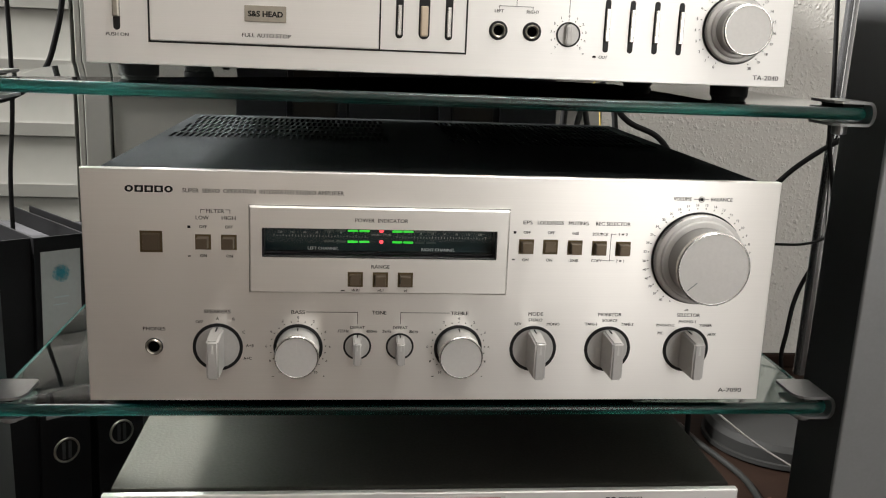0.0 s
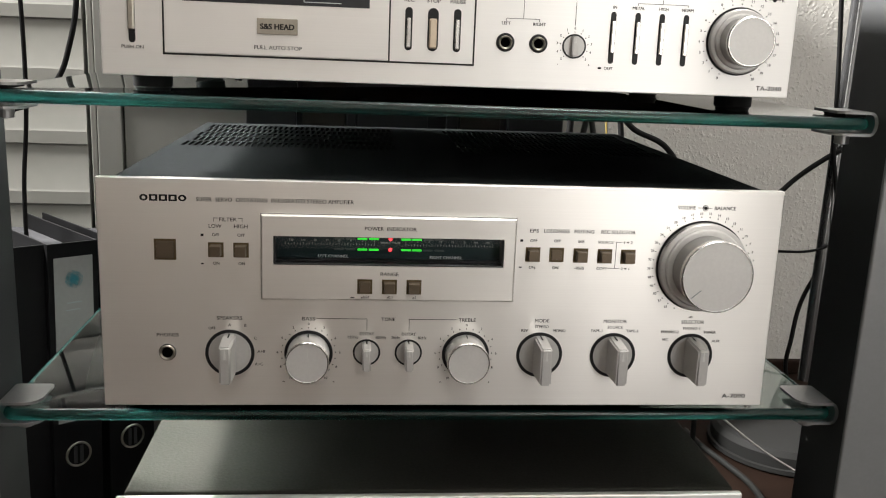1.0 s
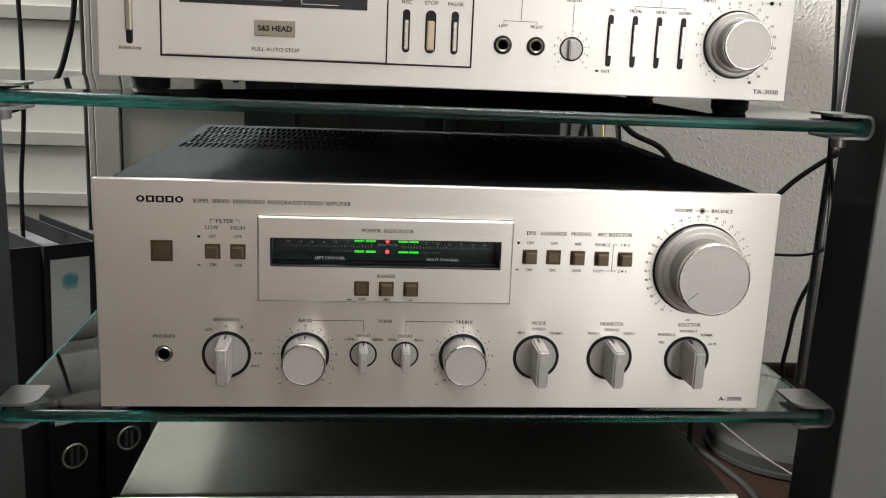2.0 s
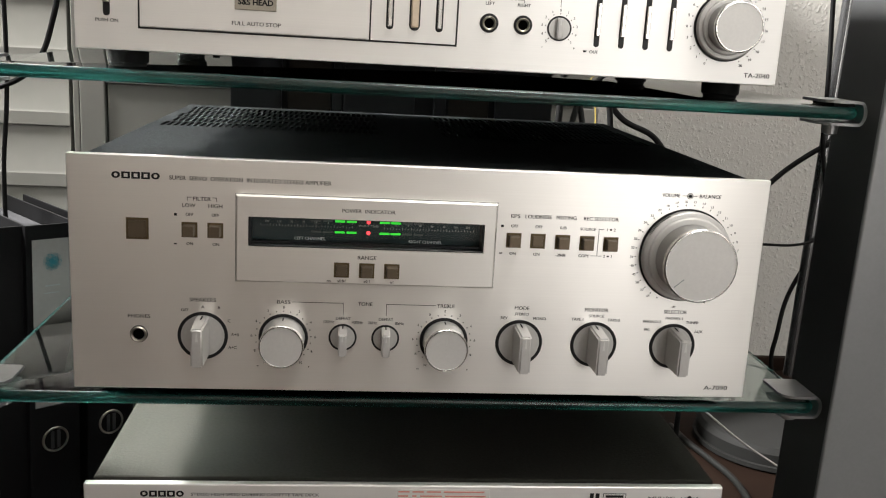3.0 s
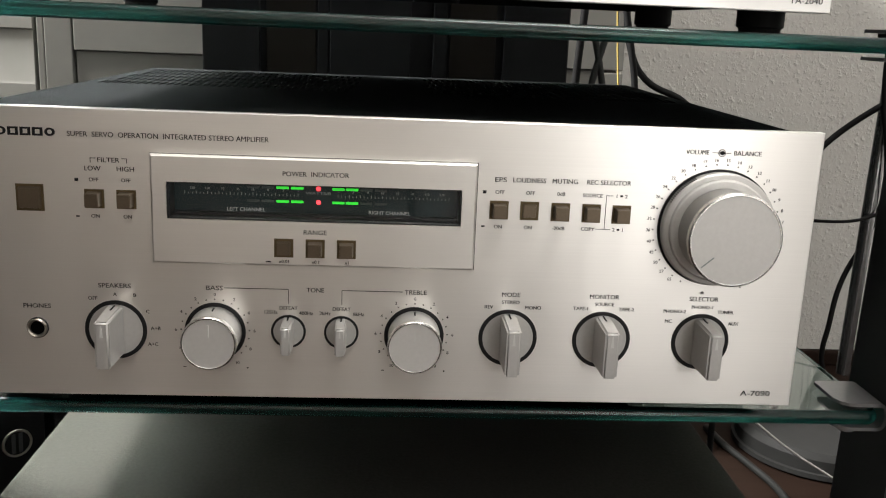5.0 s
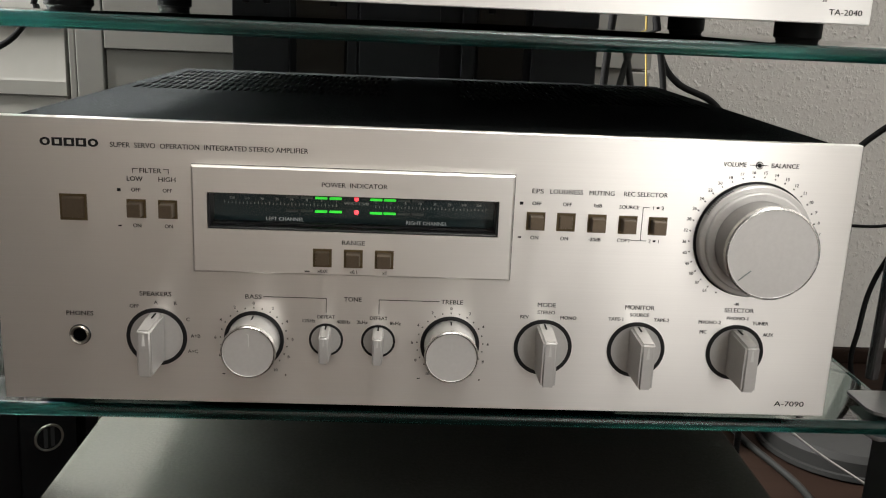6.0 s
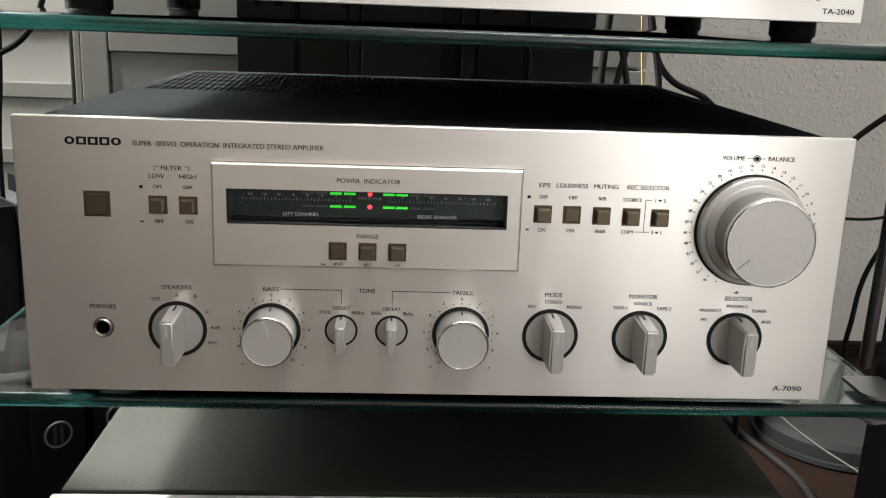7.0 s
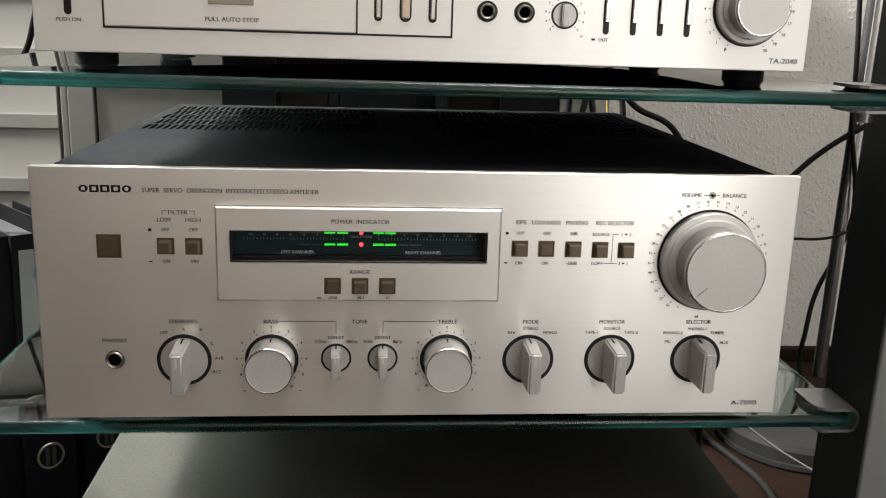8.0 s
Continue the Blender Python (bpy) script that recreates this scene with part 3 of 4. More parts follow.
            part("clip_screw", lathe([(0, -0.012), (0.005, -0.011), (0.0055, -0.0018)], s * 0.283, 0, yc + 0.018 - oy, 20, "z"), CLIP, clip)
    return root


for z in SHELF:
    made = shelf(z)
    if z > 0.5:
        made.rotation_euler.y = radians(0.2)  # the upper shelf hangs a little to one side


# ---- integrated amplifier ----
BOARD_Y = 0.013  # depth of the display board behind the face of its block


def vented_cover(owner):
    """Pressed steel cover with two fields of slots."""
    x1, y0, y1, z = 0.2175, 0.006, 0.400, 0.1505
    verts, faces = [], []

    def quad(a, b, c, d):
        i = len(verts)
        verts.extend((a, b, c, d))
        faces.append((i, i + 1, i + 2, i + 3))

    def sheet(xa, xb, ya, yb):
        quad((xa, ya, z), (xb, ya, z), (xb, yb, z), (xa, yb, z))

    vy0, pitch, slot, rows = 0.192, 0.0370, 0.0305, 5
    sheet(-x1, x1, y0, vy0)
    y = vy0
    for r in range(rows):
        sheet(-x1, x1, y, y + pitch - slot)
        ya, yb = y + pitch - slot, y + pitch
        cuts = []
        for c0, c1 in ((-0.208, -0.026), (0.026, 0.208)):
            x = c0 + (0.0026 if r % 2 else 0.0)
            while x + 0.0031 <= c1:
                cuts.append((x, x + 0.0031))
                x += 0.0052
        last = -x1
        for a, b in cuts:
            sheet(last, a, ya, yb)
            for p, q in (((a, ya), (b, ya)), ((b, ya), (b, yb)), ((b, yb), (a, yb)), ((a, yb), (a, ya))):
                quad((*p, z), (*q, z), (*q, z - 0.0014), (*p, z - 0.0014))
            last = b
        sheet(last, x1, ya, yb)
        y = yb
    sheet(-x1, x1, y, y1)
    quad((-x1, y0, 0.002), (-x1, y1, 0.002), (-x1, y1, z), (-x1, y0, z))
    quad((x1, y0, 0.002), (x1, y1, 0.002), (x1, y1, z), (x1, y0, z))
    quad((-x1, y1, 0.002), (x1, y1, 0.002), (x1, y1, z), (-x1, y1, z))
    data = bpy.data.meshes.new("top_cover")
    data.from_pydata(verts, [], faces)
    data.materials.append(COVER)
    ob = new("top_cover", data)
    ob.parent = owner
    tagged(ob, "black wrinkle-painted steel cover with ventilation slots")
    part("chassis", box(-0.2155, 0.2155, 0.0125, 0.398, 0.0025, 0.142), VOID, owner)
    return ob


def pierced(x0, x1, z0, z1, hx0, hx1, hz0, hz1, depth, e=0.0004):
    """A plate with one rectangular window through it and softened outer edges."""
    rings = [((x0, x1, z0, z1), depth), ((x0, x1, z0, z1), e), ((x0 + e, x1 - e, z0 + e, z1 - e), 0.0), ((hx0, hx1, hz0, hz1), 0.0), ((hx0, hx1, hz0, hz1), depth)]
    bm = bmesh.new()
    loops = [[bm.verts.new((x, y, z)) for x, z in ((a, c), (b, c), (b, d), (a, d))] for (a, b, c, d), y in rings]
    for p, q in zip(loops, loops[1:] + loops[:1]):
        for k in range(4):
            bm.faces.new((p[k], p[(k + 1) % 4], q[(k + 1) % 4], q[k]))
    bmesh.ops.recalc_face_normals(bm, faces=bm.faces[:])
    return bm


def amplifier():
    root = thing("amplifier", (0, 0, 0.40), "silver brushed aluminium stereo amplifier standing on the glass shelf", "amplifier")
    panel = part("front_panel", pierced(-0.225, 0.225, 0.0, 0.1525, -0.1142, 0.0367, 0.0977, 0.1173, 0.006), ALU, root, "brushed aluminium front panel")
    vented_cover(root)
    for x in (-0.185, 0.185):
        for y in (0.045, 0.345):
            foot(x, y, -0.0094, 0.003, 0.019, root)
    # lettering, row by row
    block_mark(-198, -168, 137.9, 142.1, 5, panel)
    lettering("SUPER  SERVO  OPERATION  INTEGRATED STEREO AMPLIFIER", -113, 139.6, 2.7, panel, 100)
    for s, x, z, w in (("FILTER", -143.2, 126.8, 11.0), ("LOW", -151.3, 122.4, 8.0), ("HIGH", -135, 122.4, 8.6), ("EPS", 56.2, 123, 6.0), ("LOUDNESS", 71.2, 123, 17.2), ("MUTING", 89.8, 123, 13.2),
                       ("REC SELECTOR", 113, 123, 23.2), ("VOLUME", 158.2, 140.6, 12.2), ("BALANCE", 184.8, 140.6, 14.6), ("PHONES", -183, 49.2, 14.0), ("SPEAKERS", -143, 61, 16.6), ("BASS", -91.6, 61, 8.6),
                       ("TONE", -39, 61, 9.2), ("TREBLE", 14, 61, 11.6), ("MODE", 65, 61, 9.8), ("MONITOR", 115.6, 61, 16.0), ("SELECTOR", 170, 61, 16.0)):
        lettering(s, x, z, 2.5, panel, w)
    for s, x, z in (("OFF", -151, 116.6), ("OFF", -135, 116.6), ("ON", -151, 97.8), ("ON", -134.8, 97.8), ("OFF", 56, 116.4), ("OFF", 72, 116.4), ("0dB", 88.2, 116.3), ("SOURCE", 104.8, 116), ("ON", 55.8, 98),
                    ("ON", 71.6, 98), ("-20dB", 87.8, 98), ("COPY", 103.4, 98), ("OFF", -154.4, 54), ("A", -143, 56.3), ("B", -132.8, 56), ("C", -126.4, 47.2), ("A+B", -122.6, 38), ("A+C", -124.2, 29.2),
                    ("DEFEAT", -53, 50.8), ("125Hz", -62.2, 48.4), ("400Hz", -43.8, 48.2), ("DEFEAT", -25, 50.8), ("2kHz", -33.8, 48.3), ("8kHz", -16, 48.2)):
        lettering(s, x, z, 2.0, panel)
    for s, x, z in (("STEREO", 65, 56.8), ("REV", 53.4, 54), ("MONO", 77.2, 54), ("SOURCE", 115.8, 56.8), ("TAPE-1", 103, 54.2), ("TAPE-2", 128, 54.2), ("PHONO-1", 169.6, 56.4), ("PHONO-2", 154.6, 53.8), ("TUNER", 182.6, 53.8),
                    ("MC", 151.6, 48.2), ("AUX", 187.6, 47.4), ("1", 117.6, 116), ("2", 122.6, 116), ("2", 117.2, 98), ("1", 122, 98)):
        lettering(s, x, z, 2.0, panel)
    lettering("A-7090", 204.6, 7.2, 3.1, panel, 16.8)
    for x, z in ((120.1, 116), (119.7, 98)):
        part("arrow_mark", box((x - 0.7) * 0.001, (x + 0.7) * 0.001, -0.0003, 0.0001, (z - 0.5) * 0.001, (z + 0.5) * 0.001), INK, panel, "", False)
    for x, z, h in ((-159.6, 116.3, 1.6), (-159.8, 97.4, 0.7), (48, 116.2, 1.6), (48, 98, 0.8)):
        bar(x - 0.9, x + 0.9, z - h / 2, z + h / 2, panel, name="position_mark")
    for a, b, c, d in ((-152.4, -149.6, 127.4, 127.7), (-152.4, -152.1, 125.2, 127.4), (-136.8, -134, 127.4, 127.7), (-134.3, -134, 125.2, 127.4), (-86.4, -53, 60.9, 61.2), (-53.2, -52.9, 53.2, 60.9),
                       (-25.1, 7.2, 60.9, 61.2), (-25.1, -24.8, 53.2, 60.9), (112.1, 112.4, 98.1, 116.2), (112.4, 115.6, 115.9, 116.2), (107.6, 115.4, 97.9, 98.2), (166.0, 175.8, 140.3, 140.6)):
        bar(a, b, c, d, panel)
    part("balance_mark", lathe([(0.0020, 0.0), (0.0020, 0.0003), (0.0016, 0.0003)], 0.1712, 0.1404, 0, 24), INK, panel)
    dots([(171.2, 140.4)], 1.2, panel, "balance_dot", -0.0003)
    # scale round the volume knob
    vx, vz = 172.0, 100.5
    dots([polar(vx, vz, 33.8, (k + 0.5) * 9.8) for k in range(-16, 16)], 0.42, panel)
    for k, s in enumerate(("15", "14", "13", "12", "11", "10", "9", "8", "7", "6", "5", "4", "3", "2", "1", "0")):
        lettering(s, *polar(vx, vz, 36.3, (k + 0.5) * 9.8), 1.7, panel)
    for k, s in enumerate(("16", "17", "18", "20", "22", "24", "26", "28", "32", "36", "40", "45", "50", "57", "65")):
        lettering(s, *polar(vx, vz, 36.3, -(k + 0.5) * 9.8), 1.7, panel)
    lettering("-dB", 168.0, 64.6, 1.6, panel)
    level_knob(0.172, 0.1005, 0.0302, 0.0240, 0.031, root, "large turned aluminium volume knob with a balance ring", 229)
    # buttons
    push_button(-183, 106.5, 12.6, 2.4, root, "square bronze power button")
    for x, z, out in ((-151, 106.7, 6.4), (-135, 106.7, 6.4), (56, 106.8, 6.4), (72, 106.8, 1.2), (88.4, 106.6, 6.4), (104.8, 106.4, 6.4), (120.8, 106.2, 6.4)):
        push_button(x, z, 8.6, out, root, "small square bronze push button")
    # rotary controls
    bar_knob("speaker_switch", -143, 36.9, 15.7, 8.4, 27, 26, root, "bar-handled speaker switch in a black ring")
    for x in (64.4, 115.5, 170.2):
        bar_knob("rotary_switch", x, 36.8, 15.5, 8.4, 27, 26, root, "bar-handled aluminium rotary switch in a black ring")
    for x in (-53, -25):
        bar_knob("turnover_switch", x, 37.8, 9.0, 5.8, 16, 17.5, root, "small bar-handled turnover switch")
    for x in (-91.5, 13.8):
        round_knob(x, 36.8, root, "round aluminium tone knob in a black ring")
        dots([polar(x, 36.8, 17.9, k * 14.5) for k in range(-9, 10)], 0.38, panel)
        for k, s in ((0, "0"), (1, "2"), (2, "4"), (3, "6"), (4, "8"), (5, "10")):
            for side in ((1, -1) if k else (1,)):
                lettering(s, *polar(x, 36.8, 20.6, side * k * 29.2), 1.7, panel)
        bar(x - 17.2, x - 15.6, 16.6, 17.0, panel)
        dots([(x + 16.8, 16.8)], 0.45, panel)
    phone_jack(-183.3, 37.2, root, 5.2)
    # raised display block with a deep window
    bz = part("display_bezel", pierced(-0.122, 0.0437, 0.0748, 0.1310, -0.1142, 0.0361, 0.0982, 0.1173, 0.0039, 0.0009), ALU, root, "raised brushed aluminium display block")
    bz.location.y = -0.004
    # thin black plate drawn in place of the shade line round the block
    part("bezel_shade_line", pierced(-0.1225, 0.0443, 0.0741, 0.1312, -0.116, 0.038, 0.097, 0.119, 0.0004, 0.0001), INK, bz, "", False).location.y = 0.0036
    fr = bmesh.new()
    for a, b, c, d in ((-0.1141, 0.0360, 0.1168, 0.11725), (-0.1141, 0.0360, 0.0983, 0.0992), (-0.1141, -0.1130, 0.0992, 0.1168), (0.0349, 0.0360, 0.0992, 0.1168)):
        box(a, b, 0.0006, 0.0128, c, d, 0.0002, 1, fr)
    part("window_frame", fr, BLACK, bz, "black frame of the display window", False)
    part("display_board", box(-0.1129, 0.0348, BOARD_Y + 0.0002, BOARD_Y + 0.0008, 0.0993, 0.1167), BOARD, bz, "dark blue-green display board", False)
    part("display_step", box(-0.1129, 0.0348, 0.0085, BOARD_Y, 0.0993, 0.1003), BLACK, bz, "", False)
    pane = part("window_pane", box(-0.1129, 0.0348, 0.0010, 0.0022, 0.0993, 0.1167), PANE, bz, "clear display pane", False)
    pane.visible_shadow = False
    lettering("POWER  INDICATOR", -38.8, 123.2, 2.5, bz, 33.6, -0.0002)
    lettering("RANGE", -39, 93, 2.5, bz, 11.8, -0.0002)
    for s, x in (("x0.01", -55), ("x0.1", -38.8), ("x1", -22.6)):
        lettering(s, x, 77.3, 1.8, bz, 0, -0.0002)
    bar(-64.2, -61.6, 76.6, 77.2, bz, -0.0001, name="position_mark")
    lettering("LEFT CHANNEL", -76, 101.7, 2.0, bz, 19.8, BOARD_Y - 0.0001, WHITE_INK)
    lettering("RIGHT CHANNEL", -1, 101.7, 2.0, bz, 21.8, BOARD_Y - 0.0001, WHITE_INK)
    lettering("WATTS/8", -38.6, 111.2, 1.5, bz, 13.0, BOARD_Y - 0.0001, GREY_INK)
    for side in (-1, 1):
        bm = bmesh.new()
        for k in range(31):
            x = (-38.6 + side * (10.4 + k * 1.95)) * 0.001
            box(x - 0.00016, x + 0.00016, BOARD_Y - 0.0002, BOARD_Y + 0.0001, 0.1092, 0.1107 if k % 3 == 0 else 0.1101, 0, 1, bm)
        part("scale_ticks", bm, GREY_INK, bz, "", False)
        for k, s in enumerate(("1", "3", "8", "18", "35", "70", "110", "220")):
            lettering(s, -38.6 + side * (10.4 + k * 7.8), 112.3, 1.3, bz, 0, BOARD_Y - 0.0001, GREY_INK)
    for z in (113.6, 106.4):
        part("red_lamp", lathe([(0.00125, -0.0002), (0.0011, 0.0006), (0, 0.0009)], -0.0384, z * 0.001, BOARD_Y, 16), RED_LED, bz, "lit red indicator")
        for x in (-57.0, -49.4, -28.0, -20.8):
            part("green_lamp", box((x - 3.2) * 0.001, (x + 3.2) * 0.001, BOARD_Y - 0.0006, BOARD_Y + 0.0001, (z - 0.6) * 0.001, (z + 0.6) * 0.001, 0.0002, 1), GREEN_LED, bz, "lit green bar indicator")
        for x in (-72.2, -64.6, -13.4, -5.8):
            part("unlit_lamp", box((x - 3.2) * 0.001, (x + 3.2) * 0.001, BOARD_Y - 0.0004, BOARD_Y + 0.0001, (z - 0.6) * 0.001, (z + 0.6) * 0.001, 0.0002, 1), DARK_LAMP, bz, "unlit bar indicator")
    for x, out in ((-55, 3.0), (-38.9, 6.4), (-22.8, 6.4)):
        b = push_button(x, 84.4, 8.6, out, root, "small square bronze range button")
        b.location.y = -0.0041
    return root


amplifier()


# ---- cassette deck on the upper shelf ----
def lever_slot(x, z0, z1, w, lever, owner, metal=None):
    """A rounded slot with a lever standing in it; millimetres."""
    bm = bmesh.new()
    r = w * 0.0005
    cx, a, b = x * 0.001, z0 * 0.001 + r, z1 * 0.001 - r
    ring = [bm.verts.new((cx + r * math.cos(t), -0.0003, (b if k < 9 else a) + r * math.sin(t))) for k, t in enumerate([math.pi * i / 8 for i in range(9)] + [math.pi + math.pi * i / 8 for i in range(9)])]
    back = [bm.verts.new((v.co.x, 0.0004, v.co.z)) for v in ring]
    bm.faces.new(ring)
    for k in range(18):
        bm.faces.new((ring[k], back[k], back[(k + 1) % 18], ring[(k + 1) % 18]))
    bmesh.ops.recalc_face_normals(bm, faces=bm.faces[:])
    root = part("lever_slot", bm, BLACK, owner, "", False)
    l0, l1, lw, out = lever
    part("lever", box(cx - lw * 0.0005, cx + lw * 0.0005, -out * 0.001, 0, l0 * 0.001, l1 * 0.001, min(0.0012, lw * 0.0002), 2), metal or RIM, root, "metal lever")
    return root


def upper_deck():
    root = thing("cassette_deck", (0.003, 0.024, 0.6140), "silver single cassette deck standing on the upper glass shelf", "cassette deck")
    panel = part("front_panel", box(-0.227, 0.227, 0.0, 0.005, 0.0, 0.117, 0.0006), ALU_DECK, root, "satin aluminium front panel")
    part("case", box(-0.218, 0.218, 0.0052, 0.375, 0.004, 0.114, 0.001), COVER, root, "black steel case")
    for x in (-0.202, 0.202):
        foot(x, 0.032, -0.0110, 0.005, 0.0130, root)
    for x in (-0.198, 0.181):
        foot(x, 0.180 if x > 0 else 0.25, -0.0110, 0.005, 0.0130, root)
    for x, y in ((-0.145, 0.03), (-0.118, 0.10), (-0.105, 0.10), (-0.06, 0.05), (0.03, 0.04)):
        part("case_screw", lathe([(0, -0.003), (0.0022, -0.0026), (0.0026, 0.004)], x, 0, y, 12, "z"), RUBBER, root)
    d = -4.0  # panel drawing is laid out 4 mm off the panel's own centre
    lever_slot(-203.5 + d, 20.5, 72, 4.2, (28.5, 49, 4.0, 3.5), root, NICKEL)
    lettering("PUSH ON", -203.4 + d, 18, 2.1, panel, 13.6)
    lid = part("cassette_lid", box((-183.4 + d) * 0.001, (-41.6 + d) * 0.001, -0.0012, -0.0001, 0.0152, 0.105, 0.0004), ALU_DECK, root, "cassette lid with a dark window")
    for a, b, c, e in ((-184.6, -183.4, 14.0, 105), (-184.6, 14.9, 13.8, 15.0), (-41.4, -40.4, 15, 105), (13.9, 15.0, 15, 105)):
        bar(a + d, b + d, c, e, panel, -0.0002, BLACK, "door_gap")
    part("lid_window", box((-172 + d) * 0.001, (-54 + d) * 0.001, -0.0016, -0.0011, 0.0475, 0.098, 0.0002, 1), TAPE, lid, "dark cassette window", False)
    for a, b, c, e in ((-96, -72, 49.5, 50.0), (-96, -95.4, 49.5, 56), (-150, -108, 50.8, 51.2)):
        bar(a + d, b + d, c, e, lid, -0.0018, WHITE_INK if a > -100 else GREY_INK)
    bd = part("badge", box((-125.4 + d) * 0.001, (-99.6 + d) * 0.001, -0.0022, -0.0011, 0.0288, 0.0388, 0.0003), NICKEL, lid, "small grey metal badge")
    part("badge_plate", box((-124.4 + d) * 0.001, (-100.6 + d) * 0.001, -0.0025, -0.0021, 0.0298, 0.0378), NICKEL, lid, "", False)
    lettering("S&S HEAD", -112.5 + d, 33.8, 3.4, lid, 21.6, -0.0027, None, "lettering", 0.03)
    lettering("FULL AUTO STOP", -112 + d, 20.6, 2.5, lid, 30.2, -0.0014)
    for x, s, w in ((-28.6, "REC", 6.2), (-12.8, "STOP", 8.8), (3, "PAUSE", 10.0)):
        lettering(s, x + d, 54.2, 2.4, panel, w)
        lever_slot(x + d, 22.2, 49.6, 4.8 if s != "STOP" else 7.0, (24, 43, 2.6 if s != "STOP" else 5.0, 2.5), root, TAN if s == "STOP" else None)
    for x, s in ((35, "LEFT"), (57, "RIGHT")):
        lettering(s, x + d, 42.2, 2.1, panel)
        phone_jack(x + d, 29.8, root, 5.6, False)
        bar(x + d - 0.15, x + d + 0.15, 43.6, 45.2, panel)
    bar(35 + d, 57 + d, 45.1, 45.4, panel)
    bar(46.2 + d, 46.5 + d, 45.4, 62, panel)
    lettering("ADJUST", 81 + d, 60.3, 2.2, panel)
    bar(80.8 + d, 81.1 + d, 42.5, 57.5, panel)
    bar_knob("adjust_knob", 81 + d, 29, 7.8, 4.6, 13.4, 5, root, "small adjustment knob in a black ring")
    lettering("-", 70.6 + d, 17.2, 2.0, panel)
    lettering("+", 91.6 + d, 17.2, 2.0, panel)
    for k in range(-5, 6):
        lettering(str(abs(k)), *polar(81 + d, 29, 11.6, k * 27), 1.6, panel)
    dots([polar(81 + d, 29, 9.3, k * 27) for k in range(-5, 6)], 0.35, panel)
    for x, s in ((106.2, "IN"), (122.6, "METAL"), (139, "HIGH"), (155.4, "NORM")):
        lettering(s, x + d + (0.4 if s != "METAL" else 0), 55.2, 2.0, panel)
        lever_slot(x + d, 18.6, 52.2, 3.6, (25.6, 46.5, 2.4, 3.4), root)
    bar(122 + d, 156 + d, 58.0, 58.3, panel)
    for x in (122, 155.7):
        bar(x + d, x + 0.3 + d, 56.8, 58.0, panel)
    bar(138.8 + d, 139.1 + d, 58.3, 62.5, panel)
    lettering("SELECTOR", 139 + d, 64.4, 2.2, panel)
    lettering("OUT", 105 + d, 15.6, 2.0, panel)
    bar(98 + d, 100.2 + d, 15, 16.2, panel, name="position_mark")
    lettering("INPUT", 172 + d, 64.3, 2.3, panel)
    lettering("L", 208.6 + d, 64.2, 2.2, panel)
    lettering("R", 220.4 + d, 64.2, 2.2, panel)
    dots([(214.6 + d, 64.2)], 1.4, panel, "balance_dot")
    bar(210.4 + d, 218.8 + d, 64.1, 64.4, panel)
    root.rotation_euler.y = radians(0.2)
    kx, kz = 192.6 + d, 36.4
    dots([polar(kx, kz, 24.4, -153 + k * 15.3) for k in range(21)], 0.38, panel)
    for k in range(21):
        lettering(str(k), *polar(kx, kz, 27.2, -153 + k * 15.3), 1.8, panel)
    level_knob(kx * 0.001, kz * 0.001, 0.0212, 0.0162, 0.022, root, "round aluminium input level knob with an outer ring", None)
    lettering("TA-2040", 217 + d, 6.2, 3.1, panel, 17.8)
    return root


upper_deck()


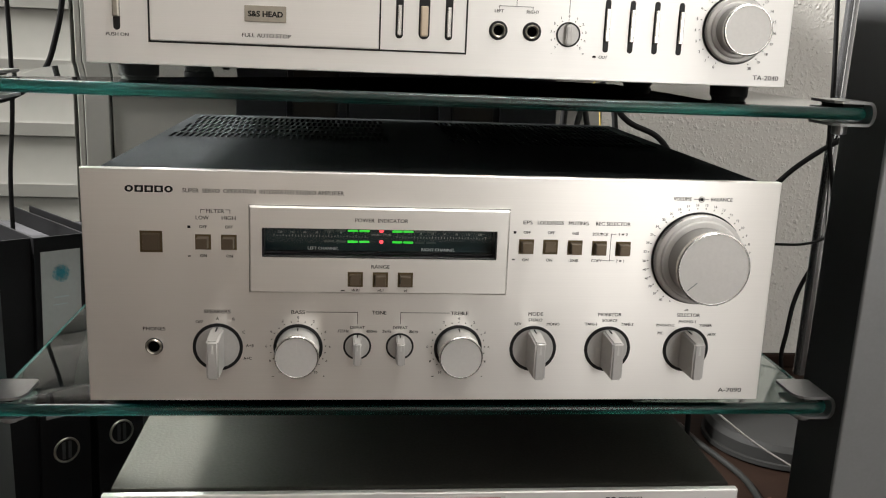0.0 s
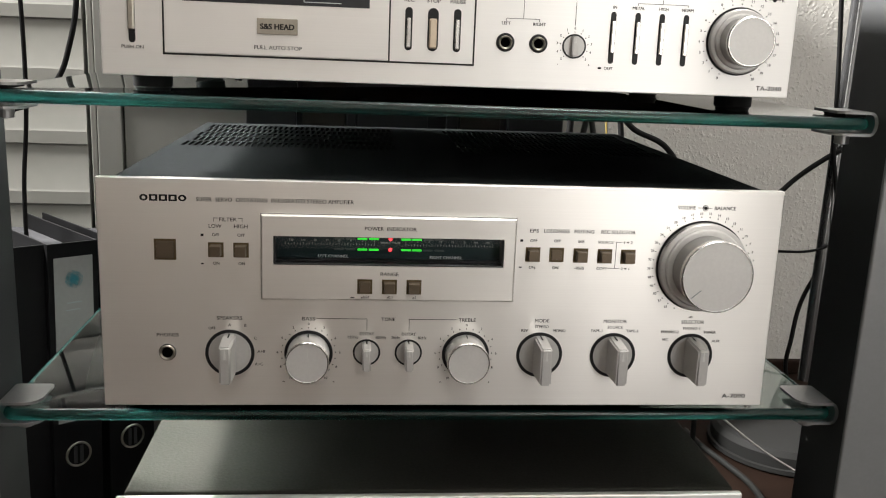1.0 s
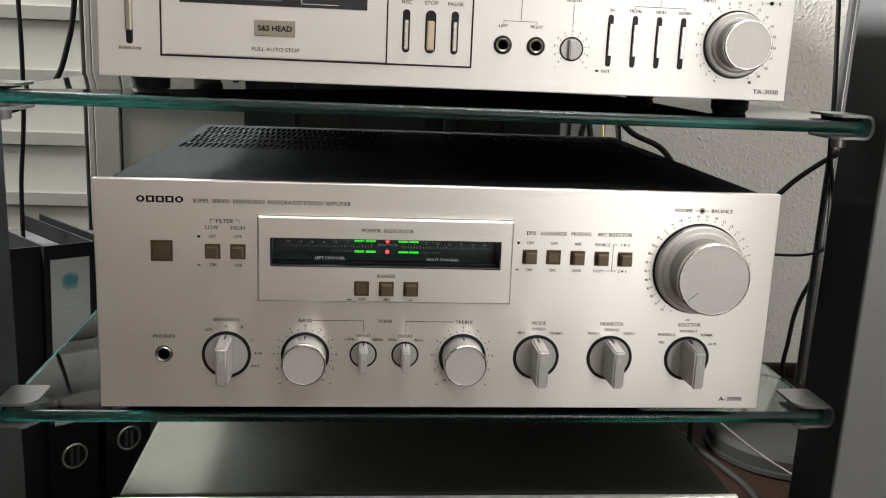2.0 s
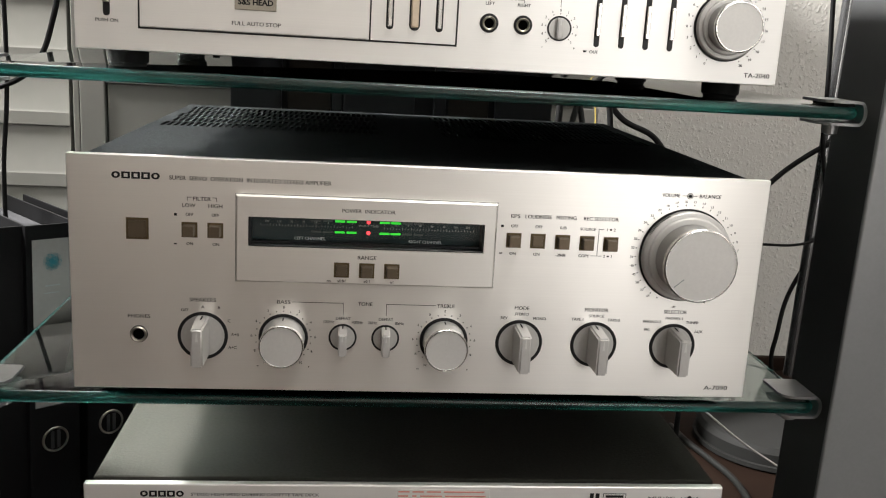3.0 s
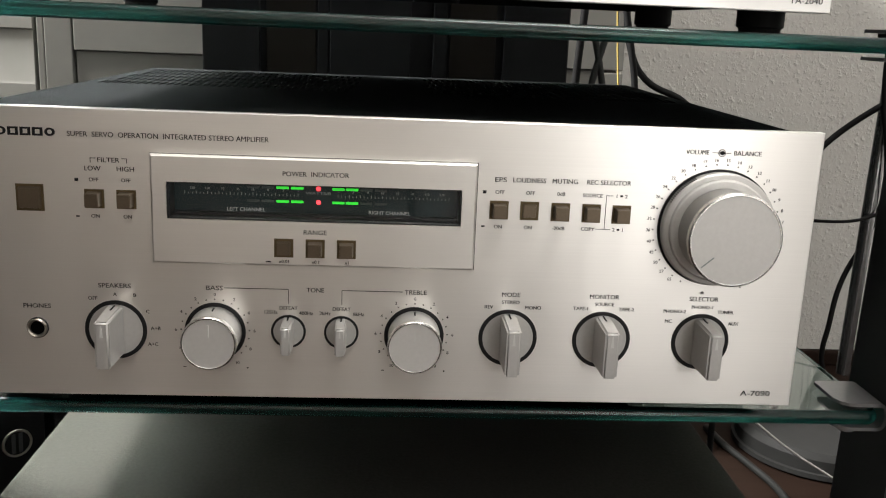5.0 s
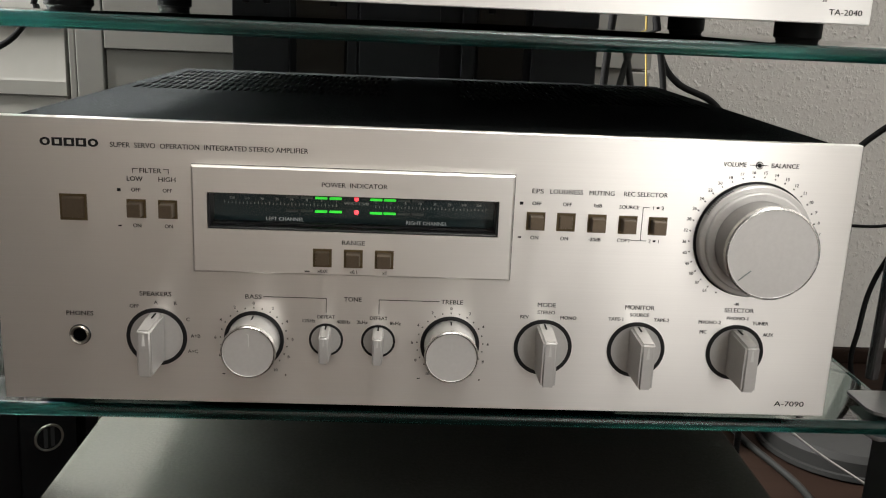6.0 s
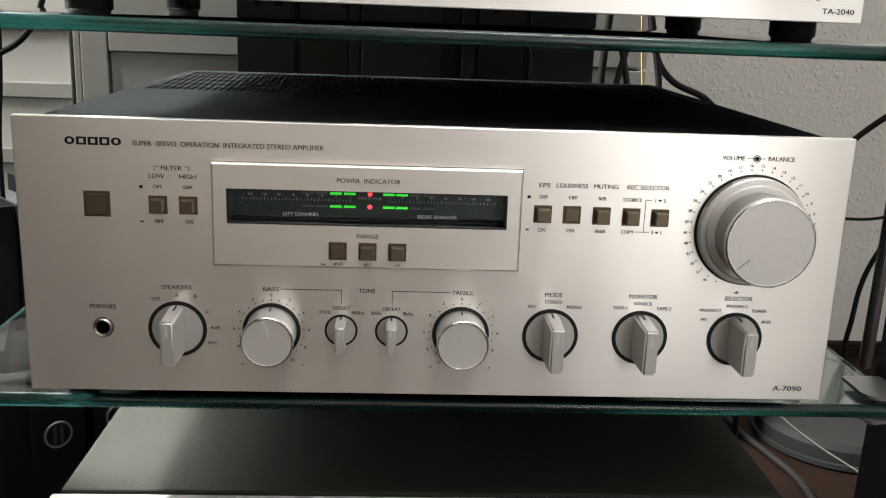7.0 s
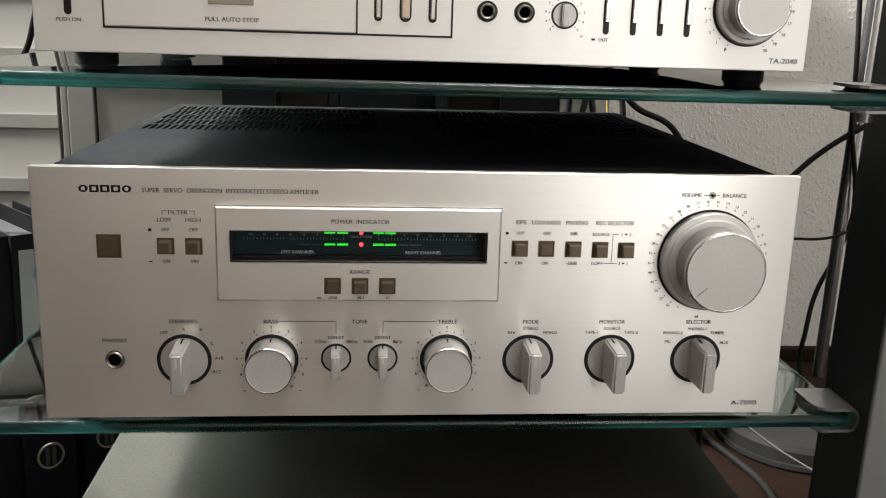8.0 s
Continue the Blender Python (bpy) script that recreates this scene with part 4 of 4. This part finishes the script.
# ---- double cassette deck on the lower shelf ----
def lower_deck():
    root = thing("dubbing_cassette_deck", (0, 0.010, 0.3265), "grey-green double cassette deck under the amplifier", "cassette deck")
    panel = part("front_panel", box(-0.2245, 0.2245, 0.0, 0.006, -0.160, 0.0, 0.0010), ALU_DECK, root, "silver front panel")
    part("case", box(-0.2195, 0.2195, 0.0062, 0.285, -0.172, 0.0022, 0.0016), CASE, root, "grey-green painted steel case")
    for x in (-0.18, 0.18):
        for y in (0.05, 0.24):
            foot(x, y, -0.1865, -0.171, 0.018, root)
    block_mark(-187, -157, -9.4, -5.0, 5, panel)
    lettering("STEREO HIGH SPEED DUBBING CASSETTE TAPE DECK", -109.5, -7.4, 2.2, panel, 87)
    part("instruction_sticker", box(-0.0115, 0.0535, -0.00035, 0, -0.0132, -0.0030), LABEL, panel, "clear sticker with small red print", False)
    for k, rows in enumerate(((-10.8, -3, -1, 7, 9, 19, 21, 50), (-10.8, -4, -1, 2, 4.5, 20, 22, 51), (-10.8, 6, 8, 22, 24, 27, 30, 41))):
        z = -4.6 - k * 3.2
        for a, b in zip(rows[::2], rows[1::2]):
            bar(a, b, z - 0.45, z + 0.45, panel, -0.0005, RED_INK, "illegible_print")
    for a, b, c, e in ((126.5, 129.2, -9.6, -5.2), (130.6, 133.4, -9.6, -5.2), (136, 153, -5.6, -5.2), (136, 153, -9.8, -9.4), (136, 136.4, -9.4, -5.6), (152.6, 153, -9.4, -5.6), (138, 151, -8.4, -6.6)):
        bar(a, b, c, e, panel, name="maker_mark")
    lettering("INPUT LEVEL", 179.6, -8.4, 2.3, panel, 20.6)
    lettering("L", 194.4, -8.4, 2.2, panel)
    lettering("R", 206, -8.4, 2.2, panel)
    dots([(200.2, -8.4)], 1.6, panel, "balance_dot")
    bar(196.2, 204.2, -8.5, -8.2, panel)
    win = part("tape_window", box(-0.187, -0.0125, -0.0005, 0.001, -0.085, -0.0150), BLACK, root, "dark cassette compartment", False)
    part("tape_window", box(-0.0105, 0.118, -0.0005, 0.001, -0.085, -0.0165), BLACK, root, "dark cassette compartment", False)
    part("cassette", box(-0.160, -0.060, -0.0022, -0.0006, -0.082, -0.0165, 0.0008), TAPE, win, "dark cassette behind the window")
    lettering("CHROME EXTRA II", 18, -21.2, 3.6, panel, 54, -0.0009, WHITE_INK)
    part("counter_frame", box(0.121, 0.166, -0.0008, 0.0, -0.060, -0.0170), INK, root, "", False)
    part("counter_face", box(0.1228, 0.1642, -0.0012, -0.0007, -0.058, -0.0185), LABEL, root, "", False)
    level_knob(0.197, -0.050, 0.0212, 0.0162, 0.022, root, "round aluminium level knob", 0)
    return root


lower_deck()


# ---- ring binders beside the rack ----
def ring_binder(x, y, turn, label, has_label=True, has_ring=True):
    """An upright lever-arch file; its spine faces local -y."""
    root = thing("ring_binder", (x, y, FLOOR), label, "binder", "binders beside the rack")
    root.rotation_euler = (0, radians(1.3), radians(turn))  # the row leans a little
    w, h, d, t = 0.056, 0.330, 0.285, 0.0025
    part("spine", box(-w / 2, w / 2, 0, t, 0, h, 0.0006), BINDER, root)
    for s in (-1, 1):
        a, b = sorted((s * (w / 2 - t), s * w / 2))
        part("cover_board", box(a, b, t, d, 0, h, 0.0006), BINDER, root)
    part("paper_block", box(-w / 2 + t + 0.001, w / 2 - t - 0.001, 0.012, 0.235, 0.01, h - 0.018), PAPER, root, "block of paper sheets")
    if has_ring:
        part("finger_ring", lathe([(0.0125, -0.001), (0.0125, 0.0012), (0.0142, 0.0016), (0.0150, 0.0006), (0.0150, -0.001)], 0, 0.084, 0, 40), NICKEL, root, "nickel finger ring")
        part("finger_hole", lathe([(0.0126, 0.0003), (0, 0.0003)], 0, 0.084, 0, 32), RUBBER, root)
        for a in (-0.0055, 0.0015):
            part("lever_bar", box(a, a + 0.004, -0.0008, -0.0002, 0.0735, 0.0945, 0.0002, 1), ANTHRACITE, root, "", False)
    if has_label:
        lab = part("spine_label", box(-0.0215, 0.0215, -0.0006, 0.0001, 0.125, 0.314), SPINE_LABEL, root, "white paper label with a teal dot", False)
        bm = bmesh.new()
        rnd = random.Random(4)
        for i in range(-7, 8):
            for j in range(-7, 8):
                q = math.hypot(i, j)
                if q < 7.4:
                    r = 0.00075 * (1.25 - q / 9)
                    bmesh.ops.create_cone(bm, cap_ends=True, segments=8, radius1=r, radius2=r, depth=0.0003,
                                          matrix=Matrix.Translation((i * 0.00135, -0.0008, 0.289 + j * 0.00135)) @ Matrix.Rotation(math.pi / 2, 4, "X"))
        part("teal_dot", bm, TEAL, lab, "teal halftone dot", False)
        bar(-8, 8, 262, 263.4, lab, -0.0007, GREY_INK, "illegible_print")
        bar(-10, 6, 254, 255, lab, -0.0007, GREY_INK, "illegible_print")
    return root


ring_binder(-0.373, 0.418, 40, "black ring binder with a white spine label")
ring_binder(-0.3246, 0.4673, 40, "black ring binder standing behind the first", False)
ring_binder(-0.418, 0.391, 40, "plain black binder standing at the rack post", False, False)

# ---- round foot on the floor, and cables ----
base = thing("round_base", (0.565, 0.615, FLOOR), "pale grey round plastic stand base on the floor", "stand base")
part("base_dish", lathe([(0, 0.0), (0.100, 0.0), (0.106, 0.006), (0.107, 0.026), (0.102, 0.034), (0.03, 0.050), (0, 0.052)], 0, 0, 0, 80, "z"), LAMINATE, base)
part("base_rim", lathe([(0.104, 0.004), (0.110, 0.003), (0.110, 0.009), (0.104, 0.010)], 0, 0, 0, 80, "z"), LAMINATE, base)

cable("floor_cable", [(0.43, 0.66, 0.090), (0.435, 0.61, 0.090), (0.448, 0.55, 0.090), (0.458, 0.49, 0.090), (0.455, 0.44, 0.090), (0.44, 0.36, 0.090)], 0.0045, GREY_CABLE, "grey cable lying on the wooden floor")
cable("white_cable", [(0.36, 0.45, 0.226), (0.394, 0.45, 0.199), (0.449, 0.45, 0.157), (0.497, 0.45, 0.127), (0.55, 0.45, 0.094)], 0.0013, WHITE_CABLE, "thin white cable sloping down to the floor")
cable("black_cable", [(0.298, 0.30, 0.385), (0.298, 0.30, 0.30), (0.299, 0.30, 0.20), (0.298, 0.30, 0.09)], 0.0030, RUBBER, "black cable hanging straight below the shelf")
cable("power_cable", [(0.352, 0.24, 0.90), (0.373, 0.241, 0.684), (0.380, 0.241, 0.600), (0.382, 0.241, 0.562), (0.394, 0.241, 0.495), (0.3975, 0.25, 0.468), (0.395, 0.259, 0.442), (0.378, 0.258, 0.402), (0.369, 0.25, 0.368), (0.367, 0.25, 0.336), (0.376, 0.25, 0.315), (0.40, 0.24, 0.27), (0.45, 0.22, 0.16)], 0.0022, RUBBER, "black cable hanging beside the steel tube")
cable("signal_cable", [(0.425, 0.26, 0.572), (0.398, 0.2405, 0.561), (0.376, 0.245, 0.546), (0.355, 0.25, 0.528), (0.339, 0.25, 0.513), (0.30, 0.27, 0.47)], 0.0026, RUBBER, "black cable running behind the amplifier")
cable("thin_cable", [(0.43, 0.25, 0.49), (0.394, 0.242, 0.466), (0.375, 0.242, 0.459), (0.349, 0.25, 0.456), (0.27, 0.30, 0.452)], 0.0013, RUBBER, "thin black cable running behind the amplifier")
cable("speaker_cable", [(0.235, 0.50, 0.66), (0.245, 0.50, 0.58), (0.262, 0.50, 0.552), (0.311, 0.50, 0.525), (0.34, 0.50, 0.47)], 0.0036, RUBBER, "thick black cable hanging behind the amplifier")
cable("speaker_cable", [(0.225, 0.49, 0.66), (0.243, 0.49, 0.58), (0.250, 0.49, 0.54), (0.252, 0.49, 0.46)], 0.0035, RUBBER, "thick black cable hanging behind the amplifier")
cable("signal_cable", [(0.19, 0.48, 0.62), (0.186, 0.48, 0.56), (0.183, 0.48, 0.44)], 0.004, RUBBER, "black cable hanging behind the amplifier")
cable("grey_cable", [(0.215, 0.48, 0.60), (0.205, 0.48, 0.56), (0.193, 0.48, 0.50)], 0.0035, GREY_CABLE, "grey cable hanging behind the amplifier")
cable("grey_cable", [(0.20, 0.48, 0.60), (0.210, 0.48, 0.56), (0.222, 0.48, 0.50)], 0.0035, GREY_CABLE, "grey cable hanging behind the amplifier")
cable("yellow_cable", [(0.226, 0.50, 0.64), (0.231, 0.50, 0.58), (0.236, 0.50, 0.53)], 0.0010, YELLOW_CABLE, "thin yellow cable hanging behind the amplifier")
cable("shutter_cable", [(-0.434, 0.50, 0.90), (-0.433, 0.50, 0.70), (-0.432, 0.50, 0.602), (-0.434, 0.50, 0.54), (-0.441, 0.50, 0.458), (-0.44, 0.50, 0.30)], 0.0025, RUBBER, "black cable hanging before the shutter")
cable("looped_cable", [(-0.37, 0.50, 0.80), (-0.372, 0.50, 0.68), (-0.382, 0.50, 0.625), (-0.40, 0.50, 0.581), (-0.43, 0.50, 0.556), (-0.50, 0.50, 0.542)], 0.0031, RUBBER, "black cable looping before the shutter")
cable("copper_cable", [(0.44, 0.38, 0.12), (0.43, 0.33, 0.10), (0.39, 0.25, 0.088)], 0.002, COPPER_CABLE, "short copper-red cable near the floor")
